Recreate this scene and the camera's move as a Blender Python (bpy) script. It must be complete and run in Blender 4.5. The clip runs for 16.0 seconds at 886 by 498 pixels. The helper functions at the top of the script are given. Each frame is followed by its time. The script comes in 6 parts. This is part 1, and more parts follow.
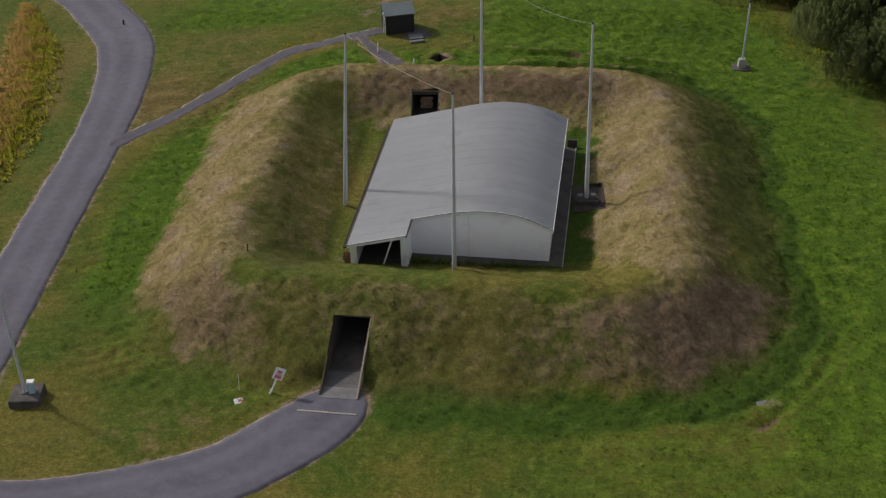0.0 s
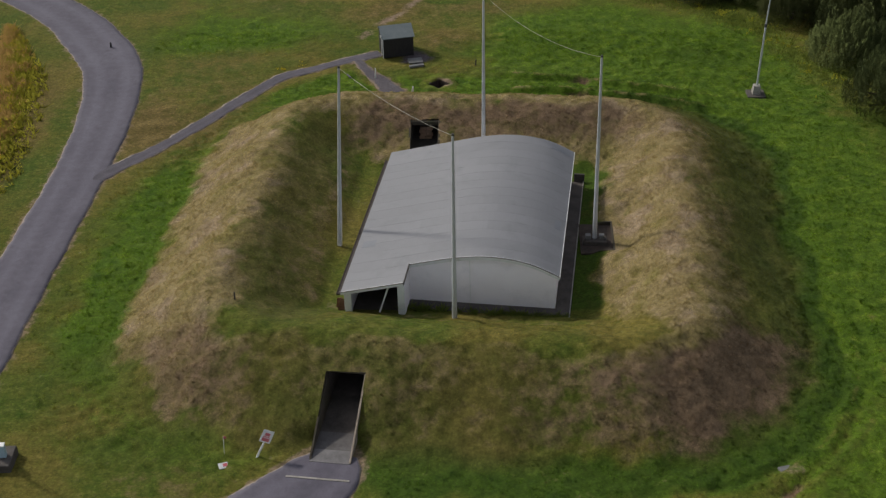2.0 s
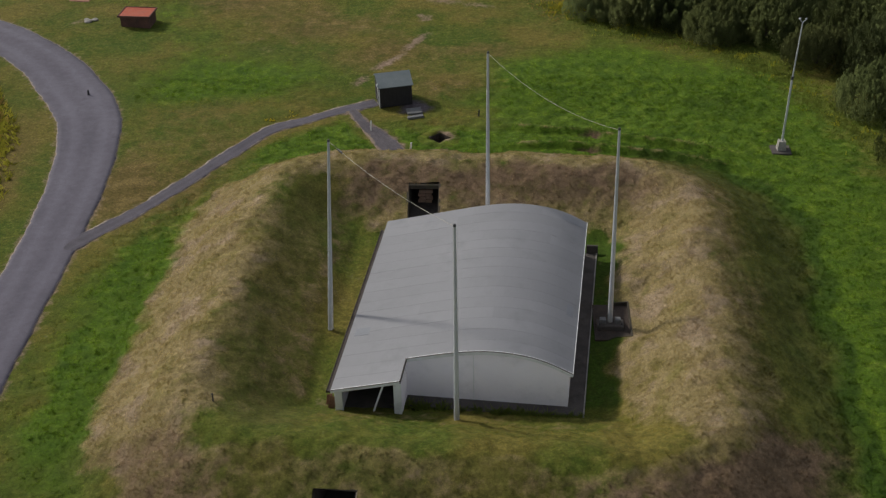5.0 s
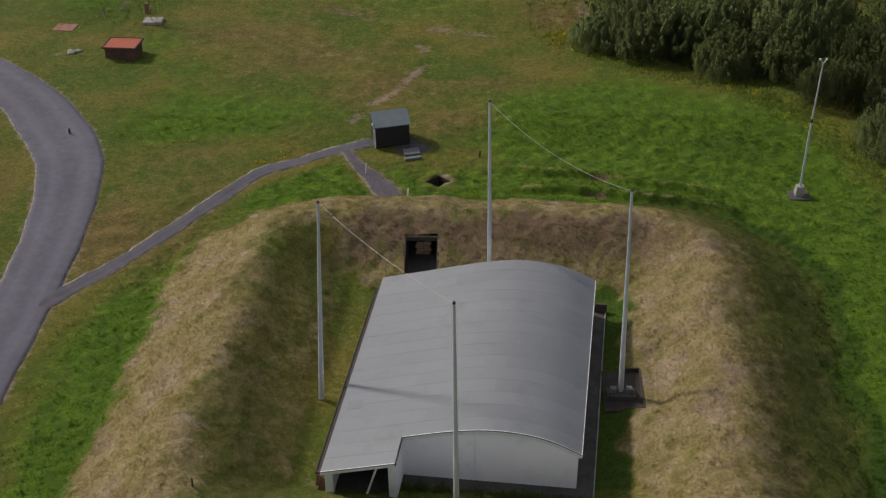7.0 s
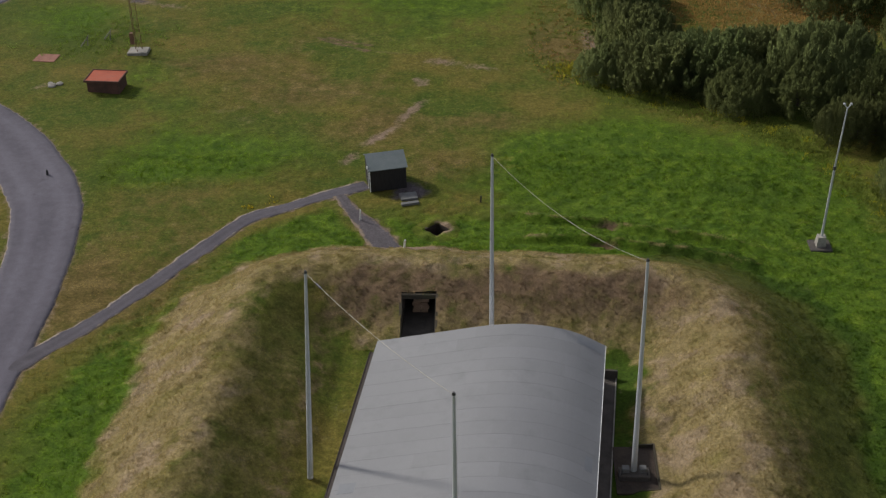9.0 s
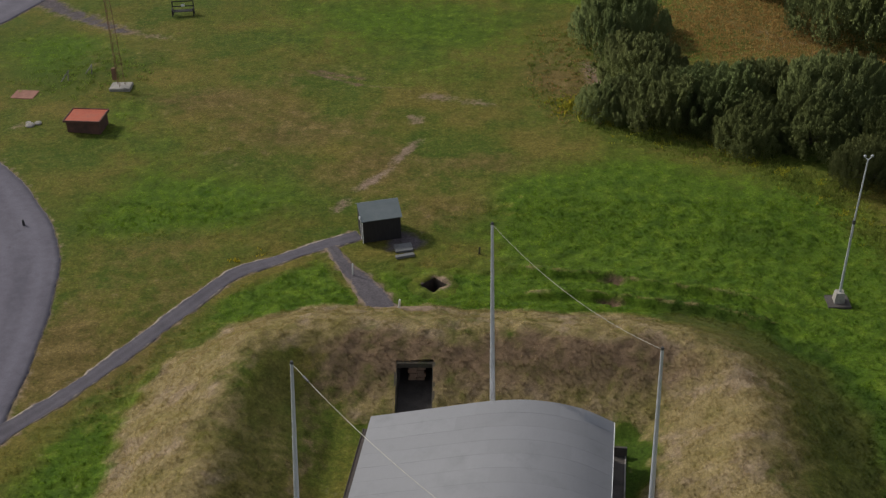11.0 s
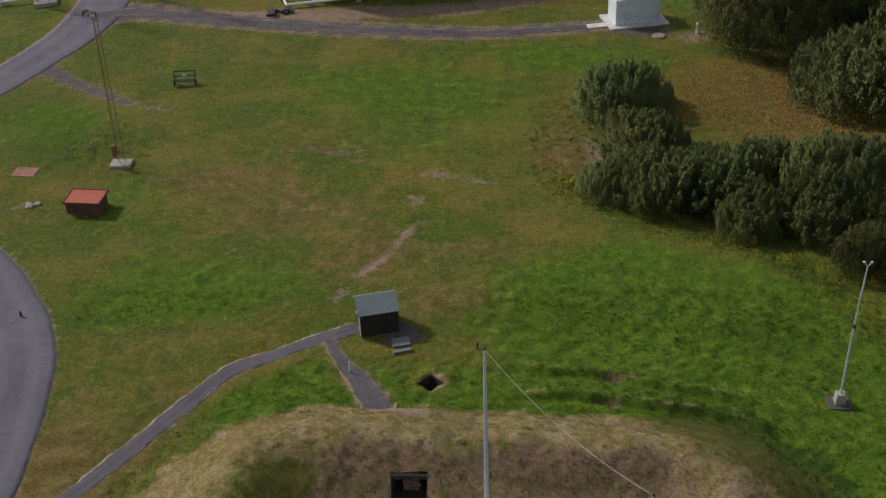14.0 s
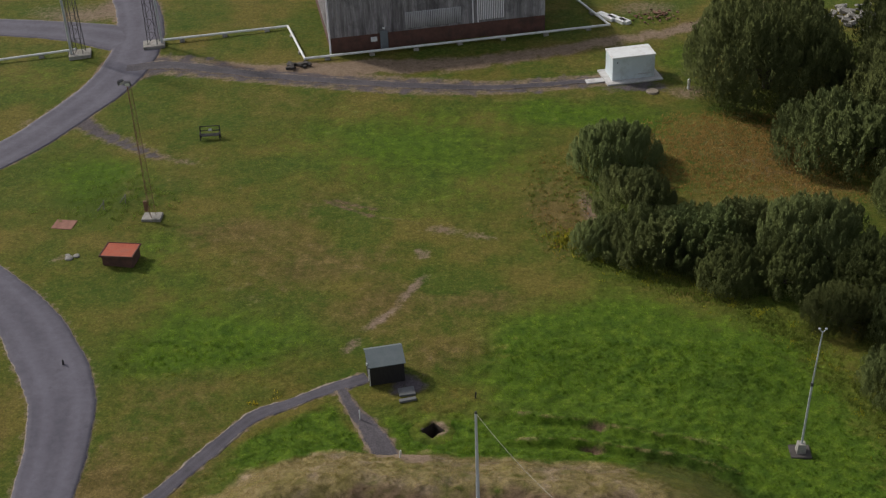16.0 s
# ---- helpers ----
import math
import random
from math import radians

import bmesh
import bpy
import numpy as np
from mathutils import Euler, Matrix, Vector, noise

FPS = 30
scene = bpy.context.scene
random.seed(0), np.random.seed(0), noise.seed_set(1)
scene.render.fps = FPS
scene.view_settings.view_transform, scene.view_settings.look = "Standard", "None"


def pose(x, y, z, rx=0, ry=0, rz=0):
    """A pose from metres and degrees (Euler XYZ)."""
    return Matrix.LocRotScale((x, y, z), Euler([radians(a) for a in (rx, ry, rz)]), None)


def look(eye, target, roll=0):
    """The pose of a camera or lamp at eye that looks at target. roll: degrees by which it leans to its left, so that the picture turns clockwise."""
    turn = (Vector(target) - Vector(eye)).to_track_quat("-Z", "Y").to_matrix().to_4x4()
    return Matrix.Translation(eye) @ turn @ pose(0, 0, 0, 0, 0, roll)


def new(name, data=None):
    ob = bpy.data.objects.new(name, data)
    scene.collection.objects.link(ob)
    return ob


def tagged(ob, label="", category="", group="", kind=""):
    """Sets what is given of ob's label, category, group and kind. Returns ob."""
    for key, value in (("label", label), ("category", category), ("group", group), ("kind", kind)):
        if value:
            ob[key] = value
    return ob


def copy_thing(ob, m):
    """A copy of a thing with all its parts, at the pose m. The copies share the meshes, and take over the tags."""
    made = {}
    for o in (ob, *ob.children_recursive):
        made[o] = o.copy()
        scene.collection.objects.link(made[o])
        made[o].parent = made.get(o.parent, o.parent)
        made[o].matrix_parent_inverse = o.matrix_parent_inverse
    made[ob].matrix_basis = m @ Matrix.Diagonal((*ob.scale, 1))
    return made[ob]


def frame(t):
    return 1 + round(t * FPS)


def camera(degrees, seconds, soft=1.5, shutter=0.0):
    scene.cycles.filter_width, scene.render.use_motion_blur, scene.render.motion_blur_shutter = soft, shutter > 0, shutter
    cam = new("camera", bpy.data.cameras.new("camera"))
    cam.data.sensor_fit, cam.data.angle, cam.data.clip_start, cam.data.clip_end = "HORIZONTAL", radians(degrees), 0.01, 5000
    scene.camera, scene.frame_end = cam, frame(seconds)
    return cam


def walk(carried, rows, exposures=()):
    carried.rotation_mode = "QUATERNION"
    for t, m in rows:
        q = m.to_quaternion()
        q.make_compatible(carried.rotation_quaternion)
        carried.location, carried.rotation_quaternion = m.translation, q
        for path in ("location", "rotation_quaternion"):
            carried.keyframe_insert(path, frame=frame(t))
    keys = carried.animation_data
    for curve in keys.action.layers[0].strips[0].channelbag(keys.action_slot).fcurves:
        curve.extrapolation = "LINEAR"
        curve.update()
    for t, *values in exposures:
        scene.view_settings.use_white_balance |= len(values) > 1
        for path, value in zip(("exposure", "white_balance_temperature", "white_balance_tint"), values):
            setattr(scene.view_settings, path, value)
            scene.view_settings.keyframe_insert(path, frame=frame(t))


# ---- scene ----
# ---- camera ----
cam = camera(38, 16.0, soft=1.3)
# seconds, x, y, z, tilt above the horizon, turn to the left, lean
PATH = [
    (0, 2.773, -70.553, 44.019, -32.950, 2.807, -1.364),
    (0.5, 2.846, -69.318, 43.976, -32.936, 2.891, -1.490),
    (1, 2.856, -68.032, 43.922, -32.902, 2.934, -1.491),
    (1.5, 2.818, -66.680, 43.851, -32.905, 2.952, -1.516),
    (2, 2.782, -65.278, 43.791, -32.942, 2.975, -1.488),
    (2.5, 2.763, -63.849, 43.769, -32.985, 3.019, -1.542),
    (3, 2.740, -62.415, 43.770, -32.941, 3.042, -1.552),
    (3.5, 2.681, -60.990, 43.783, -32.952, 3.035, -1.571),
    (4, 2.580, -59.568, 43.816, -32.916, 3.015, -1.510),
    (6.5, 2.367, -52.479, 44.145, -32.914, 3.001, -1.560),
    (7, 2.306, -50.941, 44.038, -32.798, 3.005, -1.546),
    (7.5, 2.240, -49.427, 43.990, -32.803, 2.987, -1.544),
    (8, 2.177, -47.929, 43.971, -32.749, 2.992, -1.562),
    (8.5, 2.129, -46.447, 43.943, -32.730, 2.965, -1.486),
    (9, 2.090, -44.976, 43.892, -32.615, 2.948, -1.484),
    (11.5, 1.819, -37.241, 44.843, -32.853, 2.734, -1.796),
    (12, 1.774, -35.627, 44.857, -32.776, 2.697, -1.779),
    (12.5, 1.969, -35.837, 45.912, -32.688, 2.800, -1.830),
    (13, 2.130, -35.763, 46.950, -32.586, 2.923, -1.934),
    (13.5, 2.330, -35.401, 47.735, -32.549, 3.097, -1.996),
    (14, 2.937, -35.883, 48.914, -32.366, 3.498, -2.245),
    (14.5, 3.860, -36.516, 50.919, -32.645, 4.198, -2.740),
    (15, 4.092, -37.906, 52.896, -32.514, 4.273, -2.735),
    (15.5, 4.084, -39.103, 54.341, -32.262, 4.193, -2.531),
    (16, 4.520, -40.974, 56.810, -32.228, 4.436, -2.566),
]
walk(cam, [(t, pose(x, y, z, 90 + tilt, 0, turn) @ pose(0, 0, 0, 0, 0, lean)) for t, x, y, z, tilt, turn, lean in PATH],
     exposures=[(0.0, 0.0), (16.0, 0.0)])

# ---- light: hazy low sun from the west side ----
SUN_EL, SUN_TO = radians(38), Vector((0.857, -0.515, 0)).normalized()
world = bpy.data.worlds.new("sky")
scene.world = world
world.use_nodes = True
wn = world.node_tree
sky = wn.nodes.new("ShaderNodeTexSky")
sky.sky_type, sky.sun_disc = "NISHITA", False
sky.sun_elevation = SUN_EL
sky.sun_rotation = math.atan2(-SUN_TO.x, -SUN_TO.y)
sky.dust_density = 2.0
wn.nodes["Background"].inputs["Strength"].default_value = 0.112
haze = wn.nodes.new("ShaderNodeHueSaturation")
haze.inputs["Saturation"].default_value = 0.35
wn.links.new(sky.outputs[0], haze.inputs["Color"])
wn.links.new(haze.outputs[0], wn.nodes["Background"].inputs["Color"])
sun = new("sun", bpy.data.lights.new("sun", "SUN"))
sun.data.energy, sun.data.angle, sun.data.color = 2.4, radians(4.5), (1.0, 0.93, 0.82)
sun.matrix_world = look((-SUN_TO * math.cos(SUN_EL) * 100 + Vector((0, 0, math.sin(SUN_EL) * 100))), (0, 0, 0))


# ---- materials ----
def nodes_of(name):
    m = bpy.data.materials.new(name)
    m.use_nodes = True
    return m, m.node_tree.nodes, m.node_tree.links, m.node_tree.nodes["Principled BSDF"]


def noise_node(n, l, scale, detail=4.0, rough=0.6, stretch=None, attr_random=False):
    geo = n.new("ShaderNodeNewGeometry")
    src = geo.outputs["Position"]
    if stretch:
        mp = n.new("ShaderNodeMapping")
        mp.inputs["Scale"].default_value = stretch
        l.new(src, mp.inputs["Vector"])
        src = mp.outputs[0]
    t = n.new("ShaderNodeTexNoise")
    t.inputs["Scale"].default_value, t.inputs["Detail"].default_value, t.inputs["Roughness"].default_value = scale, detail, rough
    l.new(src, t.inputs["Vector"])
    return t.outputs["Fac"]


def ramp(n, l, fac, stops):
    r = n.new("ShaderNodeValToRGB")
    e = r.color_ramp.elements
    while len(e) < len(stops):
        e.new(0.5)
    for k, (p, c) in enumerate(stops):
        e[k].position, e[k].color = p, (*c, 1)
    l.new(fac, r.inputs[0])
    return r.outputs[0]


def mix(n, l, fac, a, b, mode="MIX"):
    m = n.new("ShaderNodeMix")
    m.data_type, m.blend_type = "RGBA", mode
    for sock, v in ((m.inputs[0], fac), (m.inputs[6], a), (m.inputs[7], b)):
        if isinstance(v, bpy.types.NodeSocket):
            l.new(v, sock)
        elif isinstance(v, tuple):
            sock.default_value = (*v, 1)
        else:
            sock.default_value = v
    return m.outputs[2]


def maths(n, l, op, a, b):
    m = n.new("ShaderNodeMath")
    m.operation = op
    m.use_clamp = True
    for sock, v in ((m.inputs[0], a), (m.inputs[1], b)):
        if isinstance(v, bpy.types.NodeSocket):
            l.new(v, sock)
        else:
            sock.default_value = v
    return m.outputs[0]


def bump(n, l, bsdf, height, strength, dist):
    b = n.new("ShaderNodeBump")
    b.inputs["Strength"].default_value, b.inputs["Distance"].default_value = strength, dist
    l.new(height, b.inputs["Height"])
    l.new(b.outputs[0], bsdf.inputs["Normal"])


def surface(name, col_a, col_b, scale=1.5, fine=25.0, rough=0.8, metal=0.0, relief=0.3, dist=0.01, fine_amount=0.25, stain=None,
            stain_scale=0.6, stretch=None, vary=0.0):
    """A plain surface: two tones in large blotches, a finer grain over it, stains, and a little relief."""
    m, n, l, p = nodes_of(name)
    big = noise_node(n, l, scale, 5, 0.65, stretch)
    small = noise_node(n, l, fine, 4, 0.7, stretch)
    c = ramp(n, l, big, [(0.32, col_a), (0.68, col_b)])
    c = mix(n, l, fine_amount, c, ramp(n, l, small, [(0.3, (0.25, 0.25, 0.25)), (0.7, (0.8, 0.8, 0.8))]), "OVERLAY")
    if stain:
        s = ramp(n, l, noise_node(n, l, stain_scale, 6, 0.7), [(0.5, (0, 0, 0)), (0.72, (1, 1, 1))])
        c = mix(n, l, s, c, stain)
    if vary:
        info = n.new("ShaderNodeObjectInfo")
        v = n.new("ShaderNodeMapRange")
        v.inputs[3].default_value, v.inputs[4].default_value = 1 - vary, 1 + vary
        l.new(info.outputs["Random"], v.inputs[0])
        hs = n.new("ShaderNodeHueSaturation")
        l.new(v.outputs[0], hs.inputs["Value"])
        l.new(c, hs.inputs["Color"])
        c = hs.outputs[0]
    l.new(c, p.inputs["Base Color"])
    p.inputs["Roughness"].default_value, p.inputs["Metallic"].default_value = rough, metal
    bump(n, l, p, small, relief, dist)
    return m


def follow_form(n, l, p, spread):
    """Blades and leaves are shaded by the form that they cover, bent a little their own way."""
    a = n.new("ShaderNodeAttribute")
    a.attribute_name = "form"
    geo = n.new("ShaderNodeNewGeometry")
    v = n.new("ShaderNodeVectorMath")
    v.operation = "MULTIPLY_ADD"
    v.inputs[1].default_value = (spread, spread, spread)
    l.new(geo.outputs["Normal"], v.inputs[0])
    l.new(a.outputs["Vector"], v.inputs[2])
    u = n.new("ShaderNodeVectorMath")
    u.operation = "NORMALIZE"
    l.new(v.outputs[0], u.inputs[0])
    l.new(u.outputs[0], p.inputs["Normal"])
    return u.outputs[0]


def shine_through(n, l, p, c, share, form):
    """Thin blades and leaves pass on about as much light as they throw back, so that they look alike from both sides."""
    thin = n.new("ShaderNodeBsdfTranslucent")
    both = n.new("ShaderNodeMixShader")
    both.inputs[0].default_value = share
    back = n.new("ShaderNodeVectorMath")
    back.operation = "SCALE"
    back.inputs["Scale"].default_value = -1.0
    l.new(form, back.inputs[0])
    l.new(back.outputs[0], thin.inputs["Normal"])
    l.new(c, thin.inputs["Color"])
    l.new(p.outputs[0], both.inputs[1])
    l.new(thin.outputs[0], both.inputs[2])
    l.new(both.outputs[0], n["Material Output"].inputs["Surface"])


def grass_material(name, blades):
    """Turf: lawn, lush green, straw and bare soil, each where the place has it, broken up at three scales."""
    m, n, l, p = nodes_of(name)

    def zone(key):
        a = n.new("ShaderNodeAttribute")
        a.attribute_name = key
        return a.outputs["Fac"]
    n1 = noise_node(n, l, 0.13, 6, 0.62)
    n2 = noise_node(n, l, 0.9, 6, 0.7)
    n3 = noise_node(n, l, 6.0, 5, 0.75)
    n4 = noise_node(n, l, 30.0, 3, 0.7)
    n7 = noise_node(n, l, 0.75, 6, 0.68)
    lawn = ramp(n, l, n1, [(0.40, (0.052, 0.098, 0.008)), (0.5, (0.092, 0.109, 0.013)), (0.60, (0.172, 0.134, 0.030))])
    lawn = mix(n, l, 0.40, lawn, ramp(n, l, n2, [(0.3, (0.039, 0.076, 0.008)), (0.7, (0.172, 0.149, 0.032))]))
    n6 = noise_node(n, l, 2.3, 6, 0.78)
    lawn = mix(n, l, ramp(n, l, n6, [(0.53, (0, 0, 0)), (0.70, (0.38, 0.38, 0.38))]), lawn, (0.205, 0.170, 0.055))
    lawn = mix(n, l, ramp(n, l, n6, [(0.33, (0.42, 0.42, 0.42)), (0.45, (0, 0, 0))]), lawn, (0.036, 0.068, 0.007))
    lush = ramp(n, l, n2, [(0.3, (0.040, 0.088, 0.007)), (0.55, (0.088, 0.150, 0.012)), (0.74, (0.162, 0.234, 0.020))])
    dry = ramp(n, l, n2, [(0.26, (0.170, 0.133, 0.054)), (0.5, (0.232, 0.184, 0.082)), (0.76, (0.300, 0.243, 0.124))])
    n5 = noise_node(n, l, 0.42, 5, 0.6)
    dry = mix(n, l, ramp(n, l, n5, [(0.52, (0, 0, 0)), (0.66, (0.75, 0.75, 0.75))]), dry, ramp(n, l, n2, [(0.3, (0.113, 0.108, 0.029)), (0.7, (0.235, 0.197, 0.064))]))
    dry = mix(n, l, ramp(n, l, n5, [(0.36, (0.7, 0.7, 0.7)), (0.46, (0, 0, 0))]), dry, ramp(n, l, n2, [(0.3, (0.176, 0.130, 0.084)), (0.7, (0.353, 0.273, 0.192))]))
    heath = ramp(n, l, n2, [(0.3, (0.108, 0.073, 0.042)), (0.7, (0.215, 0.150, 0.092))])
    soil = ramp(n, l, n2, [(0.3, (0.185, 0.132, 0.088)), (0.7, (0.285, 0.215, 0.155))])
    grit = ramp(n, l, n2, [(0.3, (0.070, 0.060, 0.068)), (0.7, (0.140, 0.120, 0.124))])

    def where(key, soft, src):
        # a zone with a frayed border
        s = n.new("ShaderNodeMath")
        s.operation = "SUBTRACT"
        l.new(src, s.inputs[0])
        s.inputs[1].default_value = 0.5
        w = n.new("ShaderNodeMath")
        w.operation, w.inputs[1].default_value = "MULTIPLY_ADD", soft
        l.new(s.outputs[0], w.inputs[0])
        l.new(zone(key), w.inputs[2])
        r = n.new("ShaderNodeMapRange")
        r.inputs[1].default_value, r.inputs[2].default_value = 0.25, 0.75
        l.new(w.outputs[0], r.inputs[0])
        return r.outputs[0]
    worn = ramp(n, l, n2, [(0.3, (0.084, 0.072, 0.018)), (0.5, (0.138, 0.104, 0.032)), (0.7, (0.215, 0.160, 0.058))])
    c = mix(n, l, where("lush", 1.2, n2), lawn, lush)
    rank = ramp(n, l, n2, [(0.3, (0.026, 0.058, 0.006)), (0.7, (0.062, 0.108, 0.010))])
    c = mix(n, l, where("rank", 1.2, n2), c, rank)
    c = mix(n, l, where("worn", 1.0, n2), c, worn)
    c = mix(n, l, where("dry", 1.7, n2), c, dry)
    # olive turf tone that also carries the shade of slopes turned from the sun
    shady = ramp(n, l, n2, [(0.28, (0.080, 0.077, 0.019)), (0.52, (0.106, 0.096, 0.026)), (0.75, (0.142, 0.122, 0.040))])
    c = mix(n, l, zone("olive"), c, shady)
    c = mix(n, l, where("heath", 1.3, n2), c, heath)
    c = mix(n, l, where("soil", 1.5, n6), c, soil)
    c = mix(n, l, where("grit", 1.7, n2), c, grit)
    calm = n.new("ShaderNodeMapRange")
    calm.inputs[3].default_value, calm.inputs[4].default_value = 1.0, 0.35
    l.new(zone("dry"), calm.inputs[0])
    calm = calm.outputs[0]
    c = mix(n, l, maths(n, l, "MULTIPLY", calm, 0.22 if blades else 0.3), c, ramp(n, l, n6, [(0.34, (0.18, 0.18, 0.18)), (0.66, (0.84, 0.84, 0.84))]), "OVERLAY")
    # noise puts the shade of hollows between rank and lush clumps into the colour
    clump_shade = maths(n, l, "MULTIPLY", zone("lush"), ramp(n, l, n7, [(0.34, (0.45, 0.45, 0.45)), (0.48, (0, 0, 0))]))
    c = mix(n, l, clump_shade, c, (0.022, 0.052, 0.005))
    g = ramp(n, l, n3, [(0.34, (0.18, 0.18, 0.18)), (0.66, (0.84, 0.84, 0.84))])
    c = mix(n, l, 0.34 if blades else 0.5, c, g, "OVERLAY")
    c = mix(n, l, 0.2 if blades else 0.35, c, ramp(n, l, n4, [(0.3, (0.25, 0.25, 0.25)), (0.7, (0.8, 0.8, 0.8))]), "OVERLAY")
    if blades:
        geo = n.new("ShaderNodeNewGeometry")
        hs = n.new("ShaderNodeHueSaturation")
        v = n.new("ShaderNodeMapRange")
        v.inputs[3].default_value, v.inputs[4].default_value = 0.70, 1.36
        l.new(geo.outputs["Random Per Island"], v.inputs[0])
        l.new(v.outputs[0], hs.inputs["Value"])
        l.new(c, hs.inputs["Color"])
        c = hs.outputs[0]
    c = mix(n, l, 1.0, c, (1.58, 1.56, 1.54) if blades else (0.88, 0.87, 0.89), "MULTIPLY")
    l.new(c, p.inputs["Base Color"])
    p.inputs["Roughness"].default_value = 0.95
    p.inputs["Specular IOR Level"].default_value = 0.15
    if blades:
        shine_through(n, l, p, c, 0.5, follow_form(n, l, p, 0.15))
    else:
        add = n.new("ShaderNodeMath")
        add.operation = "ADD"
        l.new(n3, add.inputs[0])
        l.new(n4, add.inputs[1])
        bump(n, l, p, add.outputs[0], 0.5, 0.06)
    return m


def leaf_material(name, dark, light):
    m, n, l, p = nodes_of(name)
    geo = n.new("ShaderNodeNewGeometry")
    low, high = tuple(1.25 * (0.75 * a + 0.25 * b) for a, b in zip(dark, light)), tuple(1.25 * (0.25 * a + 0.75 * b) for a, b in zip(dark, light))
    c = ramp(n, l, geo.outputs["Random Per Island"], [(0.0, low), (1.0, high)])
    c = mix(n, l, 0.5, c, ramp(n, l, noise_node(n, l, 0.8, 3), [(0.3, low), (0.7, high)]))
    info = n.new("ShaderNodeObjectInfo")
    hs = n.new("ShaderNodeHueSaturation")
    for key, lo, hi in (("Hue", 0.488, 0.51), ("Value", 0.86, 1.1)):
        v = n.new("ShaderNodeMapRange")
        v.inputs[3].default_value, v.inputs[4].default_value = lo, hi
        l.new(info.outputs["Random"], v.inputs[0])
        l.new(v.outputs[0], hs.inputs[key])
    l.new(c, hs.inputs["Color"])
    c = hs.outputs[0]
    l.new(c, p.inputs["Base Color"])
    p.inputs["Roughness"].default_value = 0.8
    p.inputs["Specular IOR Level"].default_value = 0.1
    shine_through(n, l, p, c, 0.5, follow_form(n, l, p, 0.3))
    return m


def way_material(name, dark, light, sand, sand_width, tracks, grain, grain_size=22.0):
    """Asphalt or gravel: lengthwise wear in the wheel tracks, patches, and a crumbled sandy edge."""
    m, n, l, p = nodes_of(name)
    edge = n.new("ShaderNodeAttribute")
    edge.attribute_name = "edge"
    wheel = n.new("ShaderNodeAttribute")
    wheel.attribute_name = "wheel"
    big = noise_node(n, l, 0.22, 5, 0.6)
    mid = noise_node(n, l, 1.6, 6, 0.7)
    fine = noise_node(n, l, grain_size, 4, 0.75)
    c = ramp(n, l, big, [(0.34, dark), (0.66, light)])
    c = mix(n, l, 0.22, c, ramp(n, l, mid, [(0.35, (0.2, 0.2, 0.2)), (0.65, (0.8, 0.8, 0.8))]), "OVERLAY")
    worn = maths(n, l, "MULTIPLY", wheel.outputs["Fac"], ramp(n, l, mid, [(0.2, (0.3, 0.3, 0.3)), (0.7, (tracks, tracks, tracks))]))
    c = mix(n, l, worn, c, tuple(min(1, v * 1.55) for v in light))
    crack = noise_node(n, l, 0.9, 7, 0.75)
    c = mix(n, l, ramp(n, l, crack, [(0.60, (0, 0, 0)), (0.70, (0.45, 0.45, 0.45))]), c, tuple(v * 0.62 for v in dark))
    c = mix(n, l, grain, c, ramp(n, l, fine, [(0.3, (0.15, 0.15, 0.15)), (0.7, (0.85, 0.85, 0.85))]), "OVERLAY")
    near = n.new("ShaderNodeMapRange")
    near.inputs[1].default_value, near.inputs[2].default_value = 0.0, sand_width
    near.inputs[3].default_value, near.inputs[4].default_value = 1.0, 0.0
    l.new(edge.outputs["Fac"], near.inputs[0])
    lift = n.new("ShaderNodeMath")
    lift.operation, lift.inputs[1].default_value = "MULTIPLY_ADD", 2.2
    l.new(mid, lift.inputs[0])
    l.new(near.outputs[0], lift.inputs[2])
    near.inputs[3].default_value, near.inputs[4].default_value = -0.1, -1.1
    c = mix(n, l, ramp(n, l, lift.outputs[0], [(0.55, (0, 0, 0)), (0.88, (0.9, 0.9, 0.9))]), c, ramp(n, l, fine, [(0.3, tuple(v * 0.72 for v in sand)), (0.7, sand)]))
    l.new(c, p.inputs["Base Color"])
    p.inputs["Roughness"].default_value = 0.9
    bump(n, l, p, fine, 0.4, 0.008)
    return m


M_TURF = grass_material("turf", False)
M_BLADES = grass_material("grass_blades", True)
M_ASPHALT = way_material("old_asphalt", (0.078, 0.072, 0.096), (0.104, 0.097, 0.125), (0.29, 0.24, 0.195), 0.2, 0.4, 0.22)
M_PATH = way_material("old_path_asphalt", (0.052, 0.047, 0.062), (0.088, 0.080, 0.098), (0.29, 0.24, 0.185), 0.24, 0.25, 0.45)
M_WAYGRAVEL = way_material("dark_way_gravel", (0.045, 0.039, 0.048), (0.084, 0.074, 0.085), (0.22, 0.165, 0.12), 0.45, 0.05, 0.8, 9.0)
M_VERGE = surface("gravelly_verge", (0.20, 0.165, 0.13), (0.33, 0.28, 0.23), 1.2, 18, 0.95, relief=0.5, dist=0.02, stain=(0.12, 0.10, 0.05), stain_scale=1.5)
M_ROOF = surface("grey_roofing", (0.177, 0.181, 0.198), (0.203, 0.207, 0.224), 0.25, 30, 0.62, relief=0.12, dist=0.004, fine_amount=0.14, stain=(0.160, 0.165, 0.180), stain_scale=0.5, vary=0.045)
M_ROOFPATCH = surface("patched_roofing", (0.150, 0.160, 0.185), (0.175, 0.185, 0.21), 0.8, 30, 0.6, relief=0.12, dist=0.004, fine_amount=0.12)
